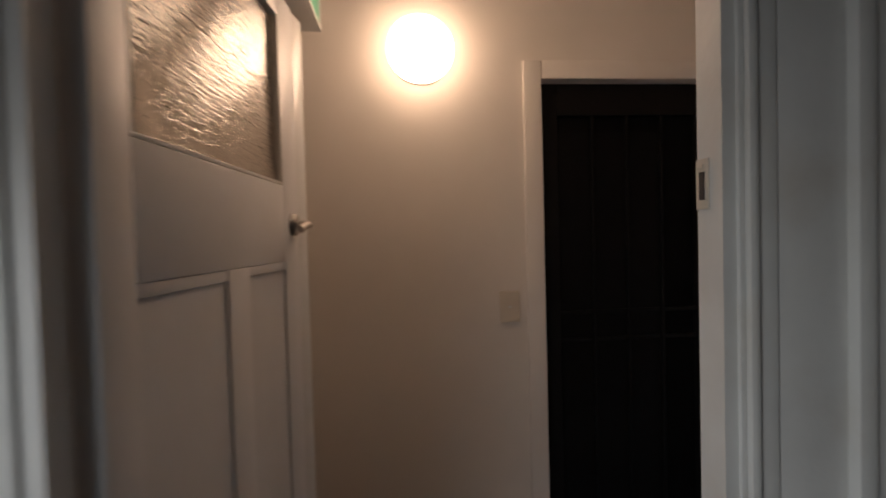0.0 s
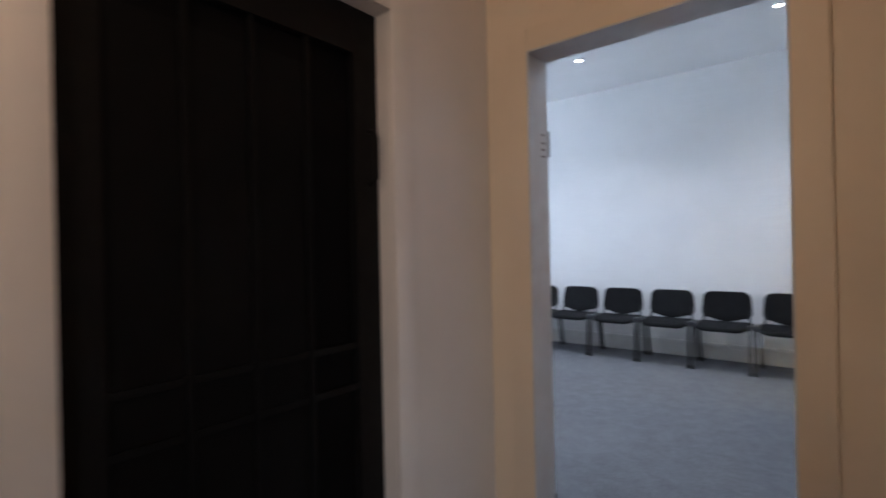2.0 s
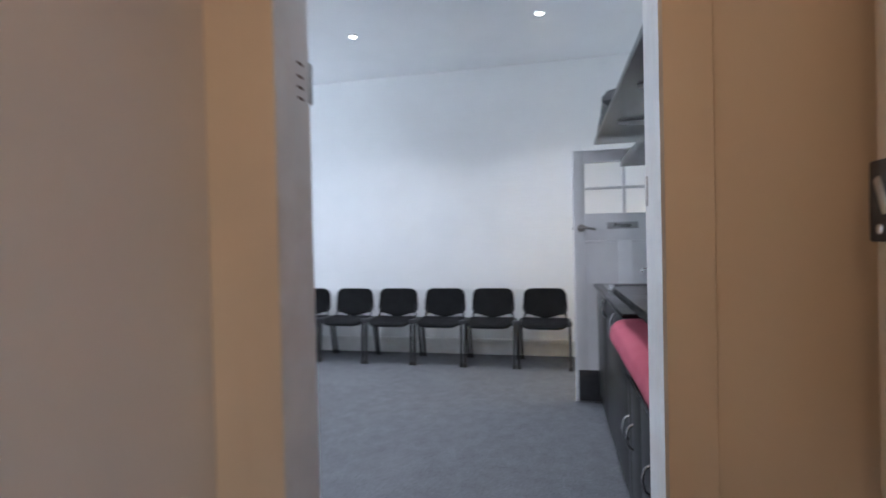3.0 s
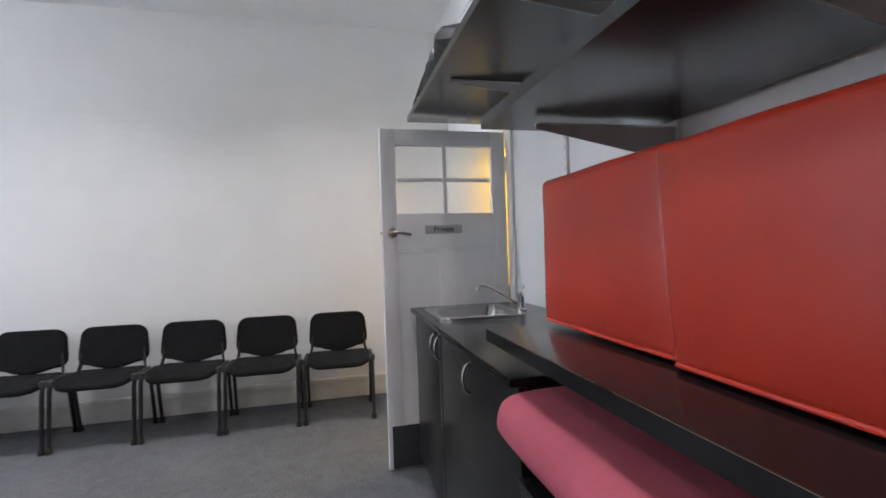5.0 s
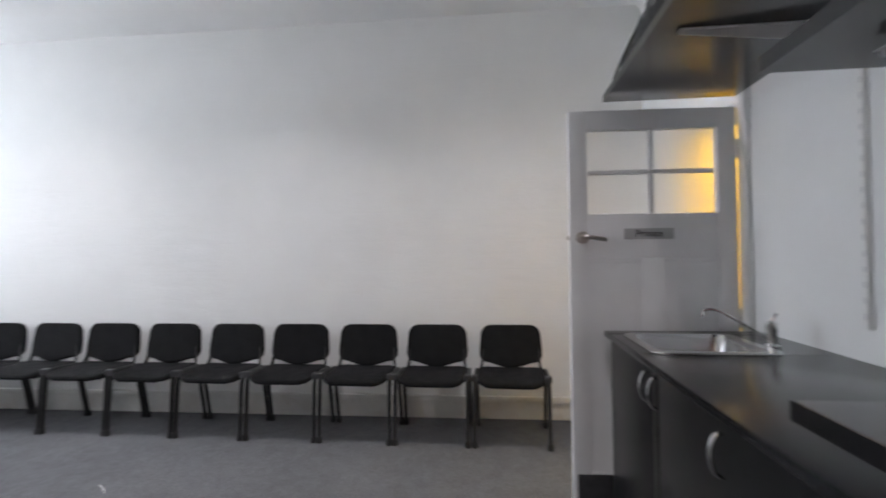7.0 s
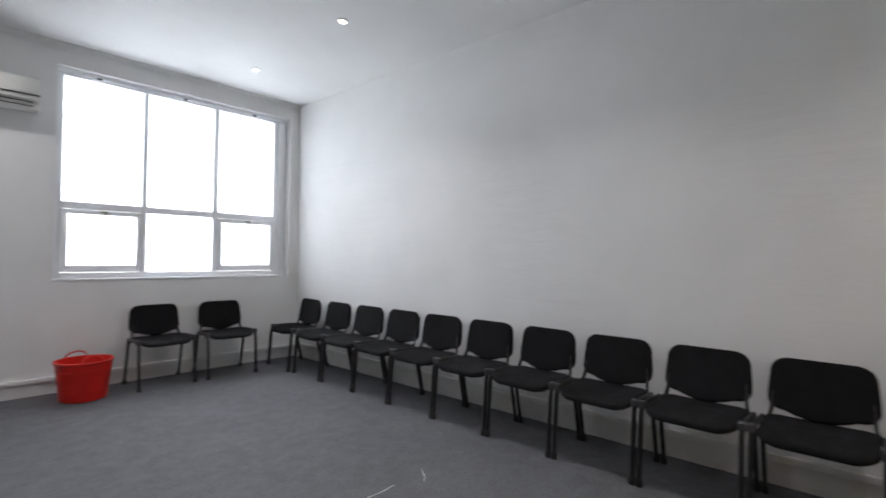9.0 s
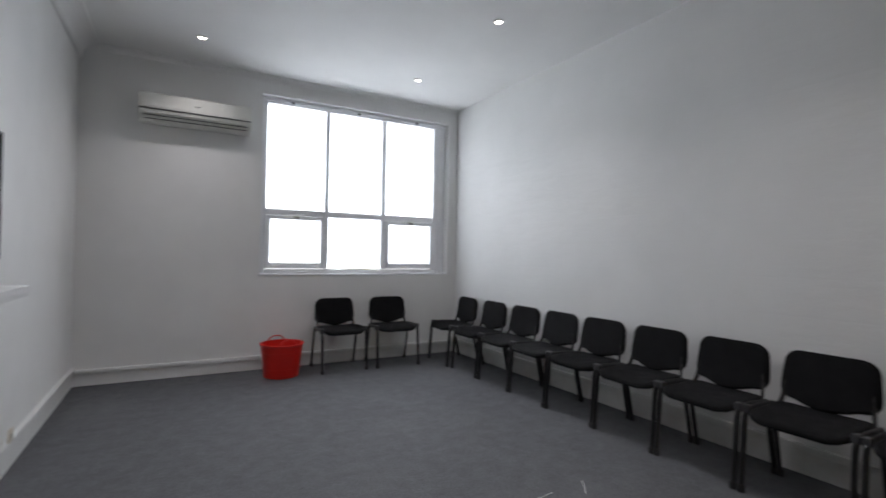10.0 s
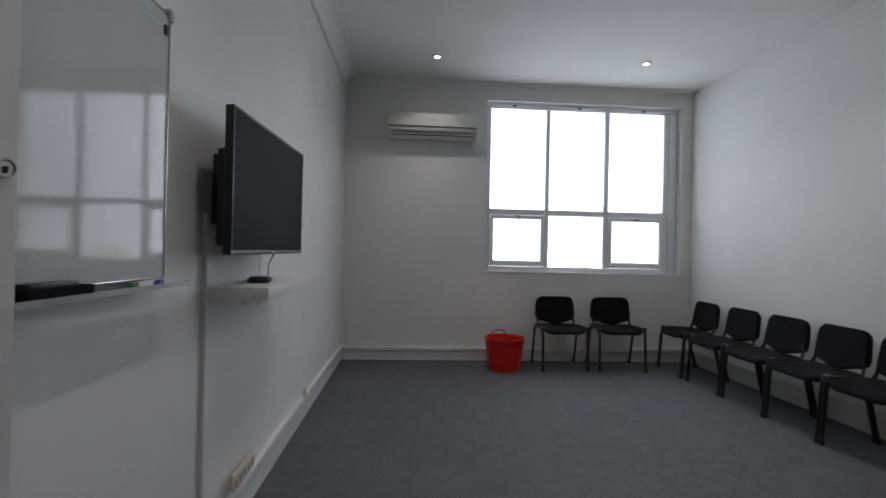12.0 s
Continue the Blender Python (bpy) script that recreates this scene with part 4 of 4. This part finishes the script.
# worktop with a cut-out for the sink
KX0, KX1, KY0, KY1 = 2.16, 2.575, 1.09, 1.505
WZ = 0.931
ct = join(box(CX0 - 0.008, 0.902, WZ, KX0, 1.57, 0.954, 0.002), box(KX1, 0.902, WZ, 2.685, 1.57, 0.954, 0.002), box(KX0, 0.902, WZ, KX1, KY0, 0.954), box(KX0, KY1, WZ, KX1, 1.57, 0.954))
WT = thing("worktop", pose(0, 0, 0), "black laminate worktop with an inset sink", "worktop")
part("top", ct, LAMINATE, WT)
part("front_edge", box(CX0 - 0.008, 1.5702, WZ, 2.685, 1.573, 0.953, 0.001), LAMINATE, WT)
part("end_edge", box(CX0 - 0.011, 0.902, WZ, CX0 - 0.0082, 1.5702, 0.953, 0.001), LAMINATE, WT)
# paint chips low on the cabinet front
for sx, sz, sl, tilt in ((1.62, 0.52, 0.012, 0), (1.50, 0.30, 0.05, 14), (1.44, 0.26, 0.045, 20), (1.38, 0.33, 0.03, -30), (1.56, 0.40, 0.008, 0), (1.46, 0.36, 0.01, 60)):
    part("scuff", rot(pose(sx - CX0, CF + 0.0002, sz, 0, tilt, 0), box(-0.002, 0, -sl / 2, 0.002, 0.0004, sl / 2)), GREYP, BC, "pale scratch in the melamine")
SK = thing("sink", pose((KX0 + KX1) / 2, (KY0 + KY1) / 2, 0.954), "stainless steel sink bowl set in the worktop", "sink")
sw_, sd_ = KX1 - KX0, KY1 - KY0


def bowl():
    bm = bmesh.new()
    levels = [(sw_ + 0.03, sd_ + 0.03, 0.05, 0.001), (sw_ + 0.025, sd_ + 0.025, 0.05, 0.006), (sw_ - 0.035, sd_ - 0.035, 0.05, 0.005), (sw_ - 0.05, sd_ - 0.05, 0.05, -0.01), (sw_ - 0.07, sd_ - 0.07, 0.05, -0.13), (sw_ - 0.12, sd_ - 0.12, 0.04, -0.15)]
    rings = [[bm.verts.new((x, y, z)) for x, y in rounded_rect(w, d, r, 6)] for w, d, r, z in levels]
    for a, b in zip(rings, rings[1:]):
        n = len(a)
        for i in range(n):
            bm.faces.new((a[i], a[(i + 1) % n], b[(i + 1) % n], b[i]))
    bm.faces.new(rings[-1])
    bmesh.ops.recalc_face_normals(bm, faces=bm.faces)
    return bm


part("bowl", bowl(), STEEL, SK)
part("drain", lathe([(0.0, -0.146), (0.03, -0.146), (0.036, -0.1485), (0.038, -0.1495)], 24, False), CHROME, SK)
TP = thing("mixer_tap", pose(2.30, 1.05, 0.955), "chrome mixer tap with a thin upswept spout", "tap")
part("body", lathe([(0.026, 0.0), (0.026, 0.006), (0.018, 0.012), (0.018, 0.060), (0.020, 0.063), (0.020, 0.090), (0.015, 0.096), (0.0, 0.097)], 24), CHROME, TP)
part("spout", tube([(0.0, 0.012, 0.030), (0.012, 0.08, 0.075), (0.03, 0.165, 0.128), (0.036, 0.195, 0.137), (0.040, 0.222, 0.133), (0.041, 0.226, 0.118)], 0.0052, 10, 1, 0.03), STEEL, TP)
part("nozzle", rot(pose(0.041, 0.226, 0.106), lathe([(0.008, 0.0), (0.009, 0.003), (0.009, 0.014), (0.006, 0.017)], 16)), CHROME, TP)
part("lever", tube([(0.0, 0.0, 0.093), (0.0, -0.004, 0.108), (0.0, -0.02, 0.122)], 0.006, 8, 1, 0.02), CHROME, TP)

# desk-height shelf, upper shelves, brackets and standards
DK = thing("desk_shelf", pose(0, 0, 1.036), "deep black glossy shelf that carries the red cushions", "shelf")
part("board", box(-0.15, 0.918, 0.0, 1.213, 1.598, 0.034, 0.001), LAMINATE, DK)
part("edge_band", join(box(-0.15, 1.5982, 0.001, 1.215, 1.6005, 0.0335), box(1.2132, 0.918, 0.001, 1.215, 1.5982, 0.0335)), LAMINATE, DK)
for ex0, ex1 in ((-0.10, 0.22), (0.25, 0.61), (0.66, 0.80), (0.86, 1.19)):
    part("worn_edge", box(ex0, 1.5998, 0.0336, ex1, 1.6007, 0.0341), MARKS, DK, "pale worn edge")


def bracket(x, z, depth, drop, label="grey steel shelf bracket"):
    b = thing("shelf_bracket", pose(x, 0.918, z), label, "bracket", "shelf brackets")
    pr = [(0.0, 0.0), (0.0, -drop), (0.03, -drop), (depth, -0.016), (depth, 0.0)]
    part("web", extrude_x(pr, -0.002, 0.002), BRACKETP, b)
    part("flange", box(-0.014, 0.0, -0.003, 0.014, depth, -0.0005), BRACKETP, b)


TOPZ, LOWZ = 2.043, 1.672
US = thing("upper_shelf", pose(0, 0, TOPZ), "long charcoal melamine upper shelf", "shelf")
part("board", box(-0.15, 0.94, 0.0, 2.76, 1.541, 0.033), SHELFM, US)
part("edge_band", join(box(-0.15, 1.541, 0.0, 2.762, 1.543, 0.033), box(2.76, 0.94, 0.0, 2.762, 1.541, 0.033)), SHELFM, US)
LW = thing("lower_shelf", pose(0, 0, LOWZ), "charcoal melamine shelf above the red cushions", "shelf")
part("board", box(-0.15, 0.94, 0.0, 1.428, 1.523, 0.033), SHELFM, LW)
part("edge_band", join(box(-0.15, 1.523, 0.0, 1.43, 1.525, 0.033), box(1.428, 0.94, 0.0, 1.43, 1.523, 0.033)), SHELFM, LW)
for x in (2.03, 1.29, 0.5):
    bracket(x, TOPZ, 0.54, 0.07)
    if x < 1.4:
        bracket(x, LOWZ - 0.014, 0.48, 0.105)
    sd = thing("shelf_standard", pose(x, 0.90, 1.06), "slotted steel shelf upright on the wall", "shelf upright", "shelf uprights")
    part("channel", box(-0.012, 0.0, 0.0, 0.012, 0.016, 1.25, 0.002), WHITEPL, sd)
    for k in range(24):
        part("slot", box(-0.003, 0.016, 0.03 + 0.05 * k, 0.003, 0.0163, 0.05 + 0.05 * k), GREYP, sd)


def pad(x0, x1, y0, y1, z0, h, label, skew):
    c = thing("vinyl_cushion", pose((x0 + x1) / 2, (y0 + y1) / 2, z0), label, "cushion", "red cushions on the desk shelf")
    w, d = x1 - x0, y1 - y0
    bm = box(-w / 2, -d / 2, 0.004, w / 2, d / 2, h, 0.022, 4)
    bmesh.ops.subdivide_edges(bm, edges=[e for e in bm.edges if e.calc_length() > 0.1], cuts=7, use_grid_fill=True)
    for v in bm.verts:
        nx, nz = abs(v.co.x) / (w / 2), abs(v.co.z - h / 2) / (h / 2)
        bulge = (1 - nx ** 4) * (1 - nz ** 4)
        v.co.y += math.copysign(1, v.co.y) * 0.010 * bulge + 0.003 * noise.noise(v.co * 9 + Vector((x0 * 7, 0, 0)))
        v.co.z += 0.004 * noise.noise(Vector((v.co.x * 6 + x0, 0, 3))) * (v.co.z / h)
        v.co.x -= 0.038 * (1 - v.co.z / h) * max(0, min(1, 0.5 + skew * v.co.x / w))
    part("pad", bm, REDVINYL, c)
    low = [0.038 * (0.5 - 0.5 * skew), 0.038 * (0.5 + 0.5 * skew)]
    for z, y, ring_low in ((0.013, d / 2 - 0.001, 1), (h - 0.012, d / 2 - 0.012, 0)):
        ring = [(-w / 2 + 0.012 - ring_low * low[0], y), (0.0 - ring_low * sum(low) / 2, y + 0.002), (w / 2 - 0.012 - ring_low * low[1], y)]
        part("piping", tube([(a, b, z) for a, b in ring], 0.0048, 8), REDDARK, c, "stitched red piping")
    return c


pad(0.722, 1.235, 1.0, 1.415, 1.071, 0.406, "red vinyl foam cushion standing on the black desk shelf", -1)
pad(0.13, 0.716, 1.0, 1.44, 1.071, 0.397, "red vinyl foam cushion standing on the black desk shelf", 1)

# rolled pink mattress on the low cabinet
PM = thing("folded_mattress", pose(0, 0, 0.755), "folded pink fabric mattress on the low black cabinet", "mattress")
bm = box(-0.13, 0.98, 0.0, 1.085, 1.642, 0.192, 0.075, 7)
bmesh.ops.subdivide_edges(bm, edges=[e for e in bm.edges if e.calc_length() > 0.15], cuts=9, use_grid_fill=True)
for v in bm.verts:
    low = max(0.0, 1 - v.co.z / 0.11)
    v.co.y -= 0.10 * low ** 1.3 * max(0, (v.co.y - 1.3) / 0.37)
    v.co.z += 0.005 * noise.noise(v.co * 5) * (v.co.z > 0.02) - 0.012 * max(0, v.co.y - 1.5) / 0.17 * (v.co.z > 0.1)
    v.co.y += 0.004 * noise.noise(v.co * 7 + Vector((3, 0, 0)))
part("padding", bm, PINK, PM)
part("crease", tube([(1.06, 1.30, 0.192), (0.7, 1.31, 0.1925), (0.3, 1.30, 0.192)], 0.003, 6, 0.6, 0.02), PINK, PM)

# bag on the upper shelf
BG = thing("folded_bag", pose(0, 0, TOPZ + 0.034), "crumpled dark grey bag lying on the upper shelf", "bag")
bm = bmesh.new()
n, rings = 18, []
for i in range(26):
    u = i / 25
    x = 1.80 + 0.93 * u
    hh = 0.11 * (1 - u) ** 0.6 + 0.014 + 0.02 * noise.noise(Vector((u * 9, 0, 0)))
    ww = 0.10 * (1 - u * 0.5) * (1 if i else 0.4)
    ring = []
    for k in range(n):
        a = 2 * math.pi * k / n
        y, z = math.cos(a) * ww, max(0.0, (0.5 + 0.5 * math.sin(a)) * hh)
        nn = 0.018 * noise.noise(Vector((x * 11, y * 14, z * 14))) + 0.008 * noise.noise(Vector((x * 40, y * 40, z * 40)))
        ring.append(bm.verts.new((x, 1.465 + y * (1 + 4 * nn) + nn, max(0.0, z + nn * (z > 0.01)))))
    rings.append(ring)
for a, b in zip(rings, rings[1:]):
    for k in range(n):
        bm.faces.new((a[k], a[(k + 1) % n], b[(k + 1) % n], b[k]))
bm.faces.new(rings[0][::-1])
bm.faces.new(rings[-1])
bmesh.ops.recalc_face_normals(bm, faces=bm.faces)
part("fabric", bm, BAGM, BG)
part("strap", tube([(1.85, 1.51, 0.10), (2.05, 1.54, 0.07), (2.3, 1.54, 0.05), (2.6, 1.53, 0.02)], 0.006, 6, 1, 0.05), PLASTBLK, BG, "black strap")

# white threads on the carpet
for pts, lab in (([(2.40, 4.338, 0.0025), (2.50, 4.352, 0.004), (2.60, 4.345, 0.003), (2.70, 4.36, 0.0025)], "loose white thread lying on the grey carpet"),
                 ([(2.86, 4.27, 0.0025), (2.90, 4.31, 0.004), (2.95, 4.385, 0.0025)], "short loose white thread lying on the grey carpet")):
    solid("thread", tube(pts, 0.0017, 6, 1, 0.03), WHITEPL, lab, "thread", "threads on the carpet")
